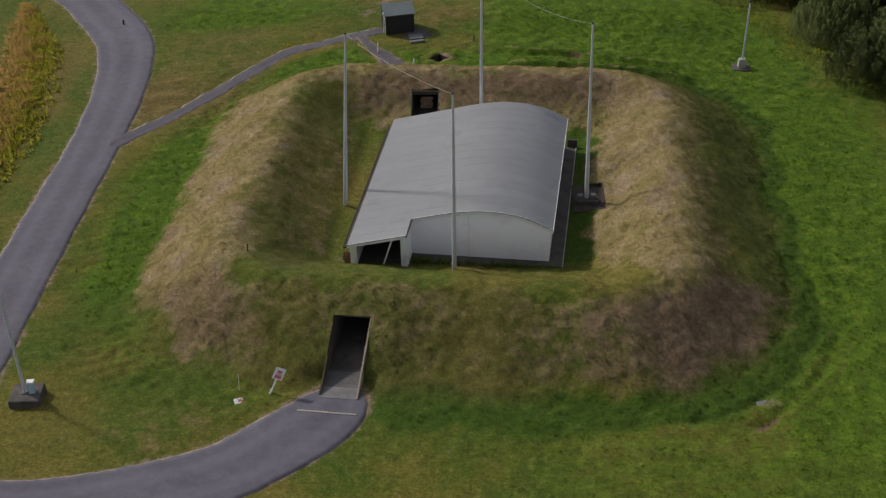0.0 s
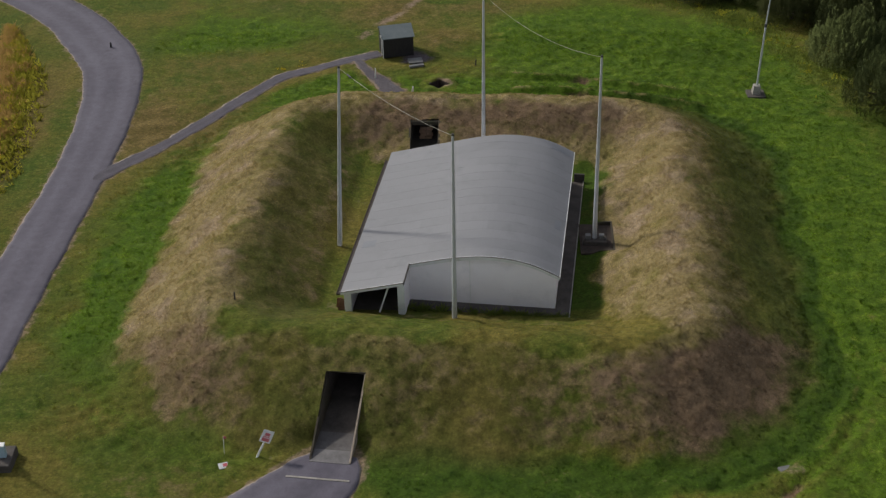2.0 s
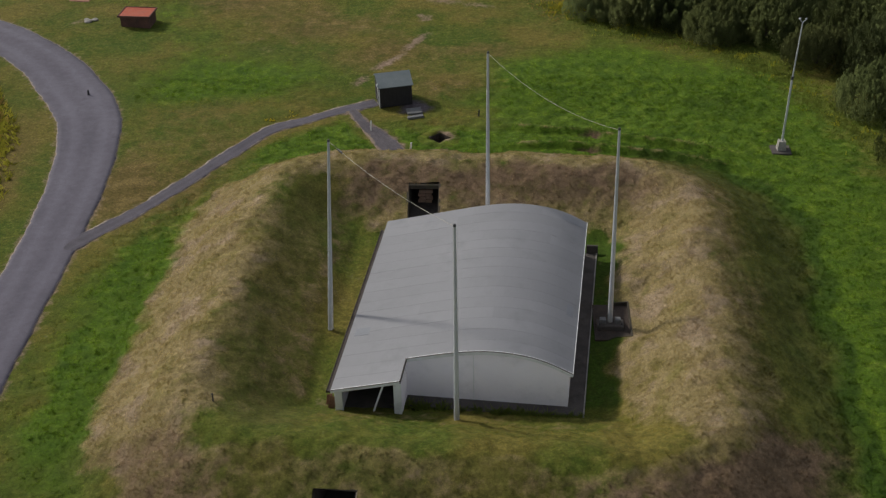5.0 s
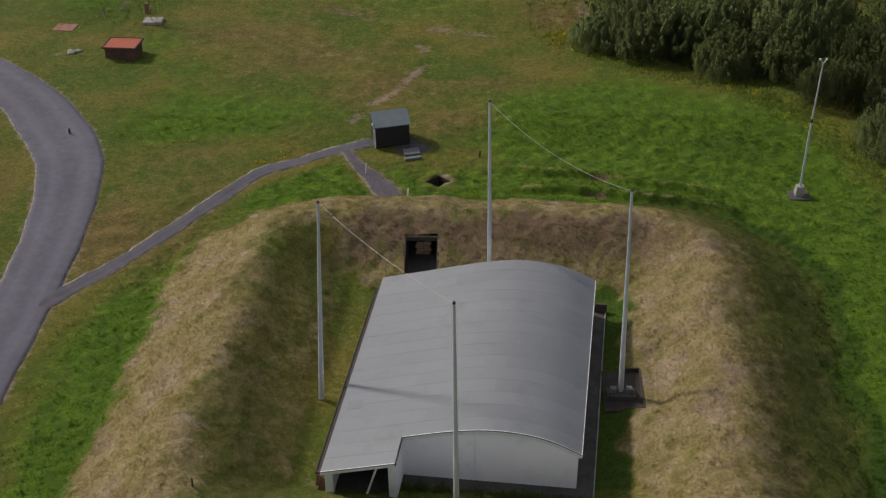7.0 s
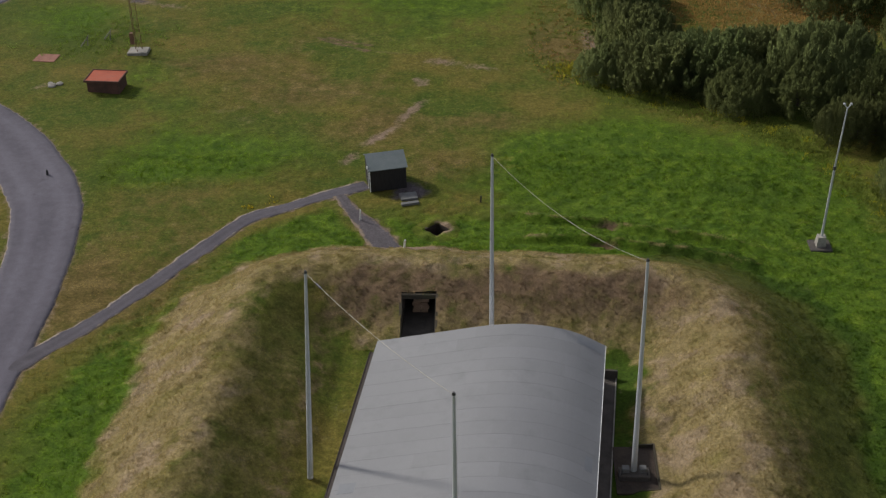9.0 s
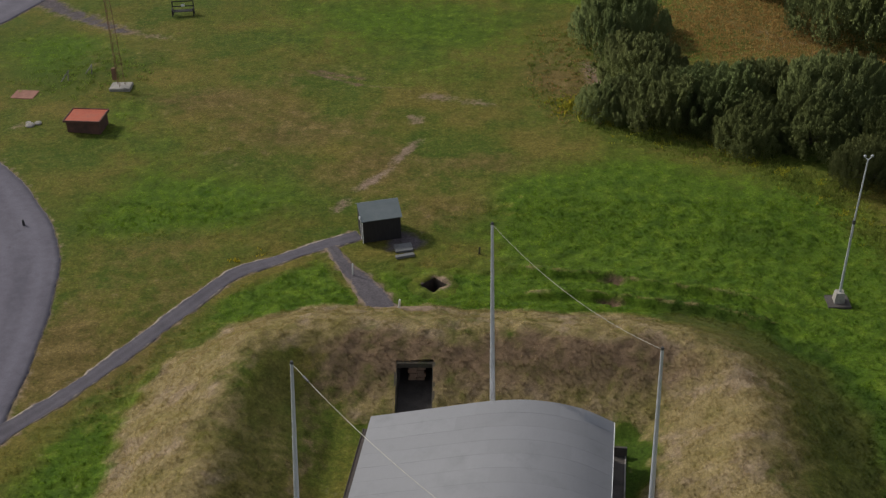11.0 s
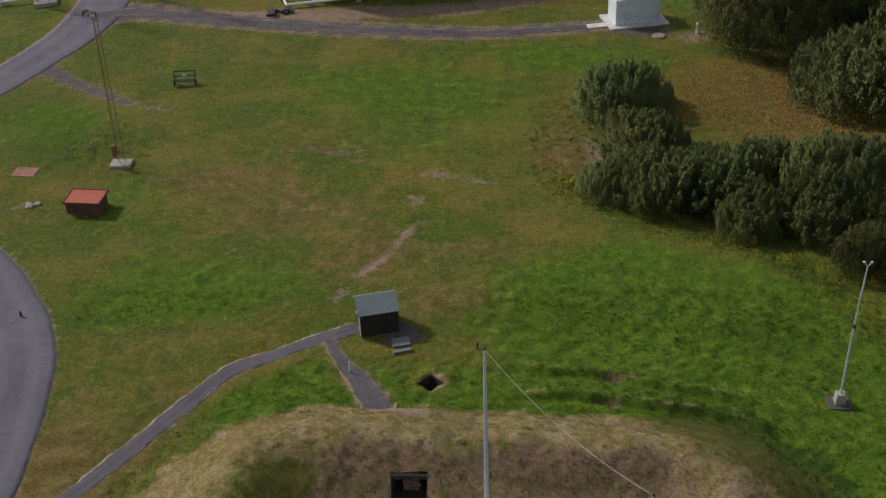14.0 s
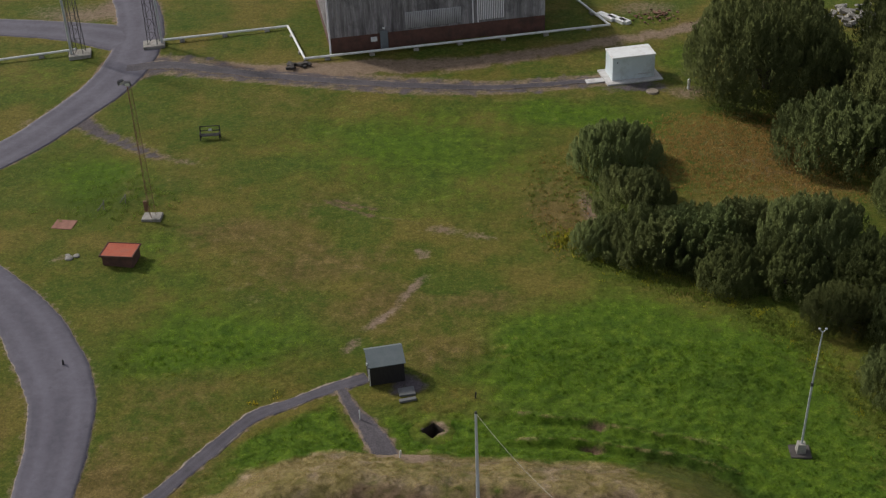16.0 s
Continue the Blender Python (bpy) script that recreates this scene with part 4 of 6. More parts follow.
kerb = thing("kerb", STORE, "thin concrete kerb along the paving", "kerb")
for k in range(15):
    part("kerb_stone", one_box(7.30, V0 - 0.9 + k * 1.05, FLOOR - 0.15, 7.37, V0 + 0.14 + k * 1.05, FLOOR + 0.10, 0.01), M_CONC, kerb)
part("end_wall", one_box(6.7, V1 + 0.2, FLOOR - 0.2, 7.4, V1 + 0.35, FLOOR + 0.6, 0.02), M_DARK, kerb, "low dark timber end wall")


# ---- tall tapered poles and their wires ----
def tall_pole(name, x, y, z, top, r0, r1, label, material=M_POLE, lean=(0, 0)):
    p = thing(name, pose(x, y, z), label, "pole", "tall poles round the store")
    part("shaft", one_tube((0, 0, -0.3), (lean[0], lean[1], top - z), r0, r1, 12), material, p)
    part("cap", one_tube((lean[0], lean[1], top - z), (lean[0], lean[1], top - z + 0.12), r1 * 1.25, r1 * 0.8, 10), M_STEEL, p)
    return p


POLES = dict(W=(-7.15, 1.96, 0.75, 12.45, 0.7, 0.14), S=(0.28, -6.55, 0.3, 12.65, 0.1, 0.0), E=(8.70, 2.36, 0.55, 12.95, -0.1, 0.0), N=(1.70, 12.15, 0.9, 12.8, 0.05, 0.1))
for key, (x, y, z, top, lx, ly) in POLES.items():
    tall_pole("lightning_pole", x, y, z, top, 0.155, 0.066, "tall tapered grey steel pole carrying a wire", lean=(lx, ly))


def cable(a, b, sag, r, label, fittings):
    """A sagging wire with strain insulators at the given fractions of its length."""
    wire = thing("overhead_wire", Matrix.Translation(Vector(a)), label, "wire", "wires between the poles")
    way = Vector(b) - Vector(a)

    def at(f):
        return way * f - Vector((0, 0, 4 * sag * f * (1 - f)))
    bm = bmesh.new()
    for k in range(24):
        tube(bm, at(k / 24), at((k + 1) / 24), r, r, 5, False)
    part("strand", bm, M_CABLE, wire)
    for f in fittings:
        part("insulator", one_tube(at(f - 0.018), at(f + 0.018), 0.055, 0.055, 8), M_STEEL, wire, "dark strain insulator")
    return wire


def top_of(k):
    x, y, z, top, lx, ly = POLES[k]
    return (x + lx, y + ly, top)


cable(top_of("W"), top_of("S"), 0.35, 0.0105, "sagging pale wire between two tall poles", (0.1,))
cable(top_of("N"), top_of("E"), 0.72, 0.0105, "sagging pale wire between two tall poles", ())

# ---- shed ----
shed = thing("shed", pose(-5.66, 31.9, 0.02, 0, 0, 14.5), "small black tarred shed with a grey felt roof", "shed")
SW, SD, SH = 1.25, 0.98, 1.72
part("wall", one_box(-SW, -SD, 0, SW, -SD + 0.08, SH, 0.01), M_TAR, shed)
part("wall", one_box(-SW, SD - 0.08, 0, SW, SD, SH + 0.12, 0.01), M_TAR, shed)
for sx in (-1, 1):
    bm = bmesh.new()
    pts = [(-SD + 0.08, 0), (SD - 0.08, 0), (SD - 0.08, SH + 0.10), (SD * 0.35, SH + 0.52), (-SD + 0.08, SH)]
    f = [[bm.verts.new((sx * (SW - 0.08 * k), y, z)) for y, z in pts] for k in (0, 1)]
    bm.faces.new(f[0]), bm.faces.new(f[1][::-1])
    for k in range(5):
        bm.faces.new((f[0][k], f[0][(k + 1) % 5], f[1][(k + 1) % 5], f[1][k]))
    part("gable_wall", bm, M_TAR, shed)
ridge_y, ridge_z = SD * 0.35, SH + 0.56
for y0, z0, y1, z1 in ((-SD - 0.15, SH - 0.02, ridge_y, ridge_z), (ridge_y, ridge_z, SD + 0.12, SH + 0.12)):
    v = [(-SW - 0.1, y0, z0), (SW + 0.1, y0, z0), (SW + 0.1, y1, z1), (-SW - 0.1, y1, z1)]
    v += [(a, b, c - 0.05) for a, b, c in v]
    part("roof_slope", mesh_from(v, [(0, 1, 2, 3), (7, 6, 5, 4), (0, 4, 5, 1), (1, 5, 6, 2), (2, 6, 7, 3), (3, 7, 4, 0)], "roof_slope", M_SHEDROOF), None, shed)
part("corner_post", one_box(-SW - 0.03, -SD - 0.02, 0, -SW + 0.02, -SD + 0.05, SH, 0.006), M_WHITE, shed, "white corner board")
part("door_frame", one_box(-SW - 0.04, -0.42, 0, -SW, -0.34, 1.75, 0.01), M_WHITE, shed)
part("door", one_box(-SW - 0.025, -0.34, 0.05, -SW, 0.42, 1.72, 0.01), M_TAR, shed)
part("lamp", one_tube((-SW - 0.12, -SD + 0.2, SH + 0.02), (-SW - 0.12, -SD + 0.2, SH + 0.2), 0.07, 0.05, 8), M_WHITE, shed, "small white lamp")

# ---- bushes and trees ----
def leaf_plumes(rng, plumes, leaves, size, up):
    """Leaf sprays along upright plumes (x, y, foot, tip, width, lean x, lean y): each spray is a small bent blade."""
    k = rng.choice(len(plumes), leaves, p=plumes[:, 3] * plumes[:, 4] / (plumes[:, 3] * plumes[:, 4]).sum())
    pl = plumes[k]
    f = rng.random(leaves) ** 0.75
    a = rng.random(leaves) * 6.2832
    belly = np.clip(1 - f, 0, 1) ** 0.5 * (0.55 + 0.45 * np.minimum(1, f * 3))
    r = pl[:, 4] * belly * (0.35 + 0.65 * np.sqrt(rng.random(leaves)))
    out = np.column_stack([np.cos(a), np.sin(a), np.zeros(leaves)])
    z = pl[:, 2] + (pl[:, 3] - pl[:, 2]) * f
    p = np.column_stack([pl[:, 0] + pl[:, 5] * f, pl[:, 1] + pl[:, 6] * f, z]) + out * r[:, None]
    p[:, 2] = np.maximum(p[:, 2], 0.05 + 0.15 * rng.random(leaves))
    grow = out * (0.75 - 0.5 * f)[:, None] + np.array([0, 0, 1.5 * up]) + rng.normal(size=(leaves, 3)) * 0.38
    grow /= np.linalg.norm(grow, axis=1)[:, None]
    side = np.cross(grow, rng.normal(size=(leaves, 3)))
    side /= np.linalg.norm(side, axis=1)[:, None]
    s = size * (0.6 + 0.8 * rng.random(leaves))[:, None]
    shoot = f > 0.9
    s[shoot] *= 1.35
    grow[shoot] = grow[shoot] * 0.6 + np.array([0, 0, 0.6])
    w = (np.where(shoot, 0.08, 0.12) + 0.09 * rng.random(leaves))[:, None]
    v = np.stack([p - side * s * w * 0.4, p + grow * s * 0.5 - side * s * w, p + grow * s * 1.15, p + grow * s * 0.5 + side * s * w], 1)
    crown = p * np.array([1, 1, 0.7])
    crown /= np.linalg.norm(crown, axis=1)[:, None] + 1e-6
    form = out * (0.5 - 0.25 * f)[:, None] + crown * 0.6 + np.array([0, 0, 0.3]) + np.array([0, 0, 0.5]) * f[:, None]
    form /= np.linalg.norm(form, axis=1)[:, None]
    return v.reshape(-1, 3), np.arange(leaves * 4).reshape(-1, 4), np.repeat(form, 4, 0)


def bush(name, seed, height, radius, count, leaves, width, size, material, label, up=1.0, lobes=4):
    """A crown of many upright leafy plumes over a few broad lobes, on forked stems."""
    rng = np.random.default_rng(seed)
    b = thing(name, pose(0, 0, 0), label, "bush" if height < 7 else "tree", "bushes on the grass")
    turns = np.sort(rng.random(lobes)) * 6.28
    centres = np.array([(0, 0, 0.97, 1.0)] + [(math.cos(t) * 0.5, math.sin(t) * 0.5, 0.72 + 0.3 * rng.random(), 0.42 + 0.2 * rng.random()) for t in turns])
    plumes = []
    while len(plumes) < count:
        a, r = rng.random() * 6.28, math.sqrt(rng.random())
        x, y = math.cos(a) * r, math.sin(a) * r
        d = ((x - centres[:, 0]) ** 2 + (y - centres[:, 1]) ** 2) / centres[:, 3] ** 2
        top = (centres[:, 2] * np.sqrt(np.clip(1.05 - d, 0, 1))).max() * height
        if top < 0.12 * height:
            continue
        top *= 0.88 + 0.2 * rng.random()
        foot = max(0.0, top - height * (0.45 + 0.2 * rng.random()))
        plumes.append((x * radius, y * radius, foot, top, width * (0.7 + 0.6 * rng.random()), x * radius * 0.12, y * radius * 0.12))
    plumes = np.array(plumes)
    v, q, form = leaf_plumes(rng, plumes, leaves, size, up)
    part("crown", arrays_mesh("crown", v, q, material, {"form": form}), None, b)
    bm = bmesh.new()
    tube(bm, (0, 0, -0.2), (0.1, 0.05, height * 0.3), radius * 0.06, radius * 0.045, 8)
    for k in range(14):
        px, py, foot, top = plumes[k * 3, :4]
        tube(bm, (0.1 * math.cos(k), 0.1 * math.sin(k), height * (0.05 + 0.01 * k)), (px, py, foot + (top - foot) * 0.6), radius * 0.022, radius * 0.006, 6)
    part("trunk", bm, M_BARK, b, "forked grey-brown trunk")
    return b


KINDS = [bush("bush", 11, 3.7, 3.6, 230, 58000, 0.48, 0.15, M_LEAF[0], "grey-green willow bush with upright twigs", 1.2),
         bush("bush", 12, 3.1, 3.5, 210, 54000, 0.46, 0.145, M_LEAF[0], "low spreading grey-green willow bush", 1.2, 6),
         bush("bush", 13, 4.1, 3.8, 200, 58000, 0.54, 0.15, M_LEAF[1], "dense dark green bush in rough grass", 1.0, 5),
         bush("tree", 14, 8.4, 6.6, 300, 86000, 0.85, 0.24, M_LEAF[1], "broad dark green tree with a dense crown", 0.7, 7)]
# kind, x, y, scale, turn
EDGE_BUSHES = [(0, 12.6, 63.0, 1.10, 20), (1, 13.6, 55.6, 0.98, 75), (1, 10.6, 49.0, 0.72, 10), (0, 14.2, 48.2, 0.92, 140), (0, 17.9, 48.0, 0.95, 200), (2, 20.4, 44.0, 0.75, 60),
          (2, 24.6, 43.6, 1.05, 100), (0, 27.5, 48.0, 1.15, 10), (1, 22.6, 50.4, 1.05, 270), (2, 27.6, 38.4, 0.95, 310), (2, 31.5, 43, 1.2, 160), (2, 30.6, 30.2, 1.10, 45), (2, 32.0, 21.8, 1.2, 180)]
BACK_BUSHES = [(0, 33.5, 36.0, 1.1, 225), (2, 36.5, 28.0, 1.2, 75), (3, 28.6, 79.0, 1.18, 0), (0, 32.8, 64.5, 1.42, 130), (2, 38.0, 55.0, 1.4, 30), (3, 41.5, 70.0, 1.0, 90),
          (2, 37.0, 47.5, 1.3, 250), (3, 40.0, 38.0, 0.8, 10), (3, 47.0, 58.0, 1.0, 140), (3, 46.0, 84.0, 0.9, 200), (2, 34.5, 14.5, 1.1, 300), (3, 48.0, 46.0, 0.9, 60)]
first = set()
for kind, x, y, sc, turn in EDGE_BUSHES + BACK_BUSHES:
    m = pose(x, y, land_at(x, y), 0, 0, turn) @ Matrix.Scale(sc, 4)
    if kind in first:
        copy_thing(KINDS[kind], m)
    else:
        first.add(kind)
        KINDS[kind].matrix_world = m

# ---- the long shed beyond, with corrugated walls on a brick plinth ----
hall = thing("hall", pose(-16.9, 89.1, 0, 0, 0, 14.0), "large hall with weathered grey corrugated walls on brick", "building")
HL, HD, HH = 24.2, 26.0, 7.5


def corrugated(length, height, z0, pitch=0.3, depth=0.06):
    n = int(length / pitch) * 4
    u = np.linspace(0, length, n + 1)
    d = depth * np.sin(u / pitch * 2 * math.pi)
    v = np.vstack([np.column_stack([u, -d - 0.06, np.full(n + 1, z)]) for z in (z0, height)])
    i = np.arange(2 * (n + 1)).reshape(2, n + 1)
    q = np.stack([i[0, :-1], i[0, 1:], i[1, 1:], i[1, :-1]], -1)
    return arrays_mesh("sheeting", v, q, M_CLAD)


part("core_wall", one_box(0.05, 0.05, 0, HL - 0.05, HD, HH, 0), M_DARK, hall)
part("plinth", one_box(0, 0, -0.2, HL, HD + 0.05, 1.85, 0.02), M_BRICK, hall, "dark red brick plinth")
part("sheeting", corrugated(HL, HH, 1.8), None, hall)
side = part("sheeting", corrugated(HD, HH, 1.8), None, hall)
side.matrix_local = pose(0, HD, 0, 0, 0, -90)
part("roof", one_box(-0.4, -0.4, HH, HL + 0.4, HD + 0.4, HH + 0.3, 0.02), M_SHEDROOF, hall)


# ---- passages through the bank ----
def bank_at(x, y):
    return float(bank_height(np.array([float(x)]), np.array([float(y)]))[0])


def side_wall(x0, x1, y0, y1, lift, z0=-0.15, ceiling=None):
    """A retaining wall whose top follows the slope of the bank."""
    ysamp = np.linspace(y0, y1, 14)
    zt = [max(bank_at((x0 + x1) / 2, y) + lift, z0 + 0.25) for y in ysamp]
    if ceiling:
        zt = [ceiling[0] + (ceiling[1] - ceiling[0]) * k / 13 for k in range(14)]
    v = []
    for x in (x0, x1):
        v += [(x, y, z0) for y in ysamp] + [(x, y, z) for y, z in zip(ysamp, zt)]
    n = 14
    q = []
    for k in range(n - 1):
        q += [(k, k + 1, n + k + 1, n + k), (2 * n + k + 1, 2 * n + k, 3 * n + k, 3 * n + k + 1), (n + k, n + k + 1, 3 * n + k + 1, 3 * n + k), (k + 1, k, 2 * n + k, 2 * n + k + 1)]
    q += [(0, n, 3 * n, 2 * n), (n - 1, 3 * n - 1, 4 * n - 1, 2 * n - 1)]
    return mesh_from(v, q, "side_wall", M_MOSSY)


def inner_lining(x0, x1, y0, y1, ztop):
    return one_box(x0, y0, -0.15, x1, y1, ztop, 0)


south = thing("passage", pose(-5.16, -12.7, 0, 0, 0, -SOUTH_TURN) @ pose(5.16, 12.7, 0), "dark concrete passage cut into the grassy bank", "passage")
a, b = TUN_S
part("side_wall", side_wall(a - 0.03, a + 0.06, -17.35, -12.6, 0.03, -0.15, (0.06, 2.06)), None, south, "mossy concrete edge following the slope")
part("side_wall", side_wall(b - 0.06, b + 0.03, -17.45, -12.6, 0.03, -0.15, (0.06, 2.06)), None, south, "tan earthy edge of the passage").data.materials[0] = M_VERGE
# dark lining, with the shade of the passage put into its colour
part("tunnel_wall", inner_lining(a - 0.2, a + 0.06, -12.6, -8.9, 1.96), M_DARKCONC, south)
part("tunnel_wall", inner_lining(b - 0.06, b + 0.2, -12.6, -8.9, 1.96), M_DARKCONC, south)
# this end wall is added; its dark colour stands for the deep shade
part("end_wall", one_box(a, -9.1, -0.15, b, -8.9, 2.0, 0), M_DARK, south, "added dark wall closing off the passage")
part("lintel", one_box(a - 0.02, -12.74, 1.95, b + 0.02, -12.55, 2.07, 0.02), M_MOSSY, south)
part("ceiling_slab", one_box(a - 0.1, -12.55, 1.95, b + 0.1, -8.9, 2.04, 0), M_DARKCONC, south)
# floor slabs darken inwards: the fading light is put into their colour
part("threshold", one_box(a, -17.5, -0.2, b, -16.55, 0.035, 0), M_FLOOR, south, "grey concrete threshold, the lightest slab of the floor")
for y0, y1, mat in ((-16.55, -15.2, M_SLABDARK), (-15.2, -9.1, M_DARKCONC)):
    part("floor_slab", one_box(a, y0, -0.2, b, y1, 0.035, 0.0), mat, south, "concrete floor slab coloured darker for the shade inside")
part("drain_bar", one_box(-7.1, -18.75, 0.02, -3.9, -18.63, 0.05, 0.005), M_CONC, south, "pale concrete strip across the drive")

north = thing("passage", pose(0, 0, 0), "narrow concrete passage through the far side of the bank", "passage")
a, b = TUN_N
for x0, x1 in ((a - 0.1, a + 0.05), (b - 0.05, b + 0.1)):
    part("side_wall", side_wall(x0, x1, 11.3, 15.25, 0.02, 0.1), None, north)
    part("tunnel_wall", one_box(x0, 15.2, 0.0, x1, 19.5, 1.95, 0), M_DARKCONC, north)
part("lintel", one_box(a - 0.1, 15.2, 1.92, b + 0.1, 15.42, bank_at(-2.4, 15.3) - 0.05, 0.03), M_MOSSY, north)
# unseen end wall, added to close the passage under the uncut bank
part("end_wall", one_box(a - 0.1, 19.3, 0.0, b + 0.1, 19.45, 2.0, 0), M_DARKCONC, north)
# brown blocks stacked across part of the passage
for row in range(4):
    for k in range(1, 3):
        x0 = a + 0.07 + k * 0.46 + 0.08 * (row % 2)
        part("block", one_box(x0, 16.05 + 0.02 * ((row + k) % 2), FLOOR + 0.24 * row, x0 + 0.44, 16.25, FLOOR + 0.24 * row + 0.225, 0.012), M_BLOCK, north)
part("ceiling_slab", one_box(a - 0.1, 15.4, 1.9, b + 0.1, 19.4, 2.0, 0), M_DARKCONC, north)
part("floor_slab", one_box(a, 11.0, 0.1, b, 19.4, FLOOR + 0.02, 0), M_DARKCONC, north)

# ---- the pit round the east pole ----
def slope_wall(xa, ya, xb, yb, half, lift, z0):
    """A thin wall between two places whose top follows the slope."""
    n = 12
    d = Vector((xb - xa, yb - ya, 0)).normalized()
    side = Vector((-d.y, d.x, 0)) * half
    v = []
    for sgn in (-1, 1):
        for top in (0, 1):
            for k in range(n):
                x, y = xa + (xb - xa) * k / (n - 1), ya + (yb - ya) * k / (n - 1)
                v.append((x + sgn * side.x, y + sgn * side.y, max(land_at(x, y) + lift, z0 + 0.1) if top else z0))
    q = []
    for k in range(n - 1):
        q += [(k, k + 1, n + k + 1, n + k), (2 * n + k + 1, 2 * n + k, 3 * n + k, 3 * n + k + 1), (n + k, n + k + 1, 3 * n + k + 1, 3 * n + k)]
    q += [(0, n, 3 * n, 2 * n), (n - 1, 3 * n - 1, 4 * n - 1, 2 * n - 1)]
    return mesh_from(v, q, "pit_wall", M_MOSSY)


pit = thing("pole_pit", pose(0, 0, 0), "square concrete-edged pit with dark earth round a pole", "pit")
x0, x1, y0, y1 = PIT
part("pit_floor", one_box(x0 - 0.05, y0 - 0.05, 0.0, x1 + 0.05, y1 + 0.05, 0.5, 0), M_EARTH, pit, "dark reddish earth")
for xa, ya, xb, yb in ((x0, y0, x1, y0), (x0, y1, x1, y1), (x0, y0, x0, y1), (x1, y0, x1, y1)):
    part("pit_wall", slope_wall(xa, ya, xb, yb, 0.04, 0.04, 0.0), None, pit)
foot = thing("pole_footing", pose(8.7, 2.3, 0.5), "stepped concrete footing with steel clamps under a pole", "footing")
part("block", one_box(-0.75, -0.45, -0.1, 0.75, 0.3, 0.28, 0.04), M_DARKCONC, foot)
for sx in (-0.42, 0.42):
    part("cheek", one_box(sx - 0.17, -0.2, 0.28, sx + 0.17, 0.14, 0.55, 0.03), M_SLAB, foot)
for sx in (-0.62, 0.62):
    part("bolt", one_tube((sx, -0.3, 0.28), (sx, -0.3, 0.42), 0.035, 0.035, 6), M_STEEL, foot)

# ---- square shaft in the grass ----
shaft = thing("shaft", pose(SHAFT[0], SHAFT[1], 0, 0, 0, 45), "square open shaft with worn earth edges in the grass", "shaft")
for dx, dy, wx, wy in ((-0.68, 0, 0.09, 0.77), (0.68, 0, 0.09, 0.77), (0, -0.68, 0.59, 0.09), (0, 0.68, 0.59, 0.09)):
    part("shaft_wall", one_box(dx - wx, dy - wy, -1.6, dx + wx, dy + wy, 0.0, 0.01), M_EARTH, shaft)
part("shaft_floor", one_box(-0.8, -0.8, -1.7, 0.8, 0.8, -1.55, 0), M_EARTH, shaft)
# a collar of trodden earth and turf between the square mouth and the grass
ang = np.linspace(0, 2 * math.pi, 65)[:-1]
rows = []
for f in (-0.02, 0.0, 0.25, 0.6, 1.0):
    inner = 0.60 / np.maximum(np.abs(np.cos(ang)), np.abs(np.sin(ang)))
    outer = 1.75 + 0.1 * np.sin(3 * ang)
    r = inner * (1 - max(f, 0)) + outer * max(f, 0)
    wx, wy = SHAFT[0] + np.cos(ang + math.pi / 4) * r, SHAFT[1] + np.sin(ang + math.pi / 4) * r
    wz = land(wx, wy) + (-0.4 if f < 0 else 0.05 - 0.12 * max(0, f - 0.6) / 0.4)
    rows.append(np.column_stack([np.cos(ang) * r, np.sin(ang) * r, wz]))
ring_v = np.vstack(rows)
i = np.arange(5 * 64).reshape(5, 64)
ring_q = np.stack([i[:-1], i[1:], np.roll(i, -1, 1)[1:], np.roll(i, -1, 1)[:-1]], -1).reshape(-1, 4)
bare = np.concatenate([np.clip(1.2 * np.cos(ang + math.pi / 4 - 0.3) + 0.1, 0, 1) * b + c for b, c in ((1, 0.3), (0.9, 0.25), (0.55, 0), (0, 0), (0, 0))])
part("rim", arrays_mesh("rim", ring_v, ring_q, M_TURF, {"soil": bare, "lush": np.full(320, 0.4), "dry": np.zeros(320), "worn": np.zeros(320), "heath": np.zeros(320), "grit": np.zeros(320)}), None, shaft, "worn tan earth rim")

# ---- beside the shed ----
for k, (x, y, w, d, h) in enumerate(((-4.0, 29.95, 1.15, 0.85, 0.14), (-3.85, 29.05, 1.2, 0.30, 0.16))):
    solid("concrete_slab", one_box(-w / 2, -d / 2, -0.1, w / 2, d / 2, h, 0.02), M_SLAB, "flat dark grey concrete slab beside a shed" if k == 0 else "narrow grey concrete slab beside a shed", "slab", pose(x, y, land_at(x, y), 2, 0, 14 + 3 * k), group="slabs by the shed")


def marker(name, x, y, h, r, material, label, tilt=3):
    p = thing(name, pose(x, y, land_at(x, y), tilt, tilt * 0.5, 20), label, "post", "short posts")
    part("stake", one_tube((0, 0, -0.2), (0, 0, h), r, r * 0.9, 8), material, p)
    part("top", one_tube((0, 0, h), (0, 0, h + r), r * 0.9, r * 0.3, 8), material, p)
    return p


marker("marker_post", -7.0, 27.0, 0.85, 0.05, M_WHITE, "thin white marker post beside a gravel path")
marker("marker_post", -3.75, 21.9, 0.62, 0.075, M_WHITE, "stout white post at the end of a gravel path", 8)
marker("marker_post", -11.87, -7.37, 0.5, 0.05, M_STEEL, "short dark post on the crest of the bank", 4)
marker("marker_post", 0.86, 29.5, 0.5, 0.06, M_STEEL, "short dark post standing in the grass", 6)
marker("marker_post", -29.7, 33.1, 0.4, 0.09, M_STEEL, "small dark post standing on the road", 5)
solid("bollard", one_tube((0, 0, -0.2), (0, 0, 1.0), 0.17, 0.15, 12), M_WHITE, "stout white bollard beside dry earth", "bollard", pose(20.9, 79.2, 0))

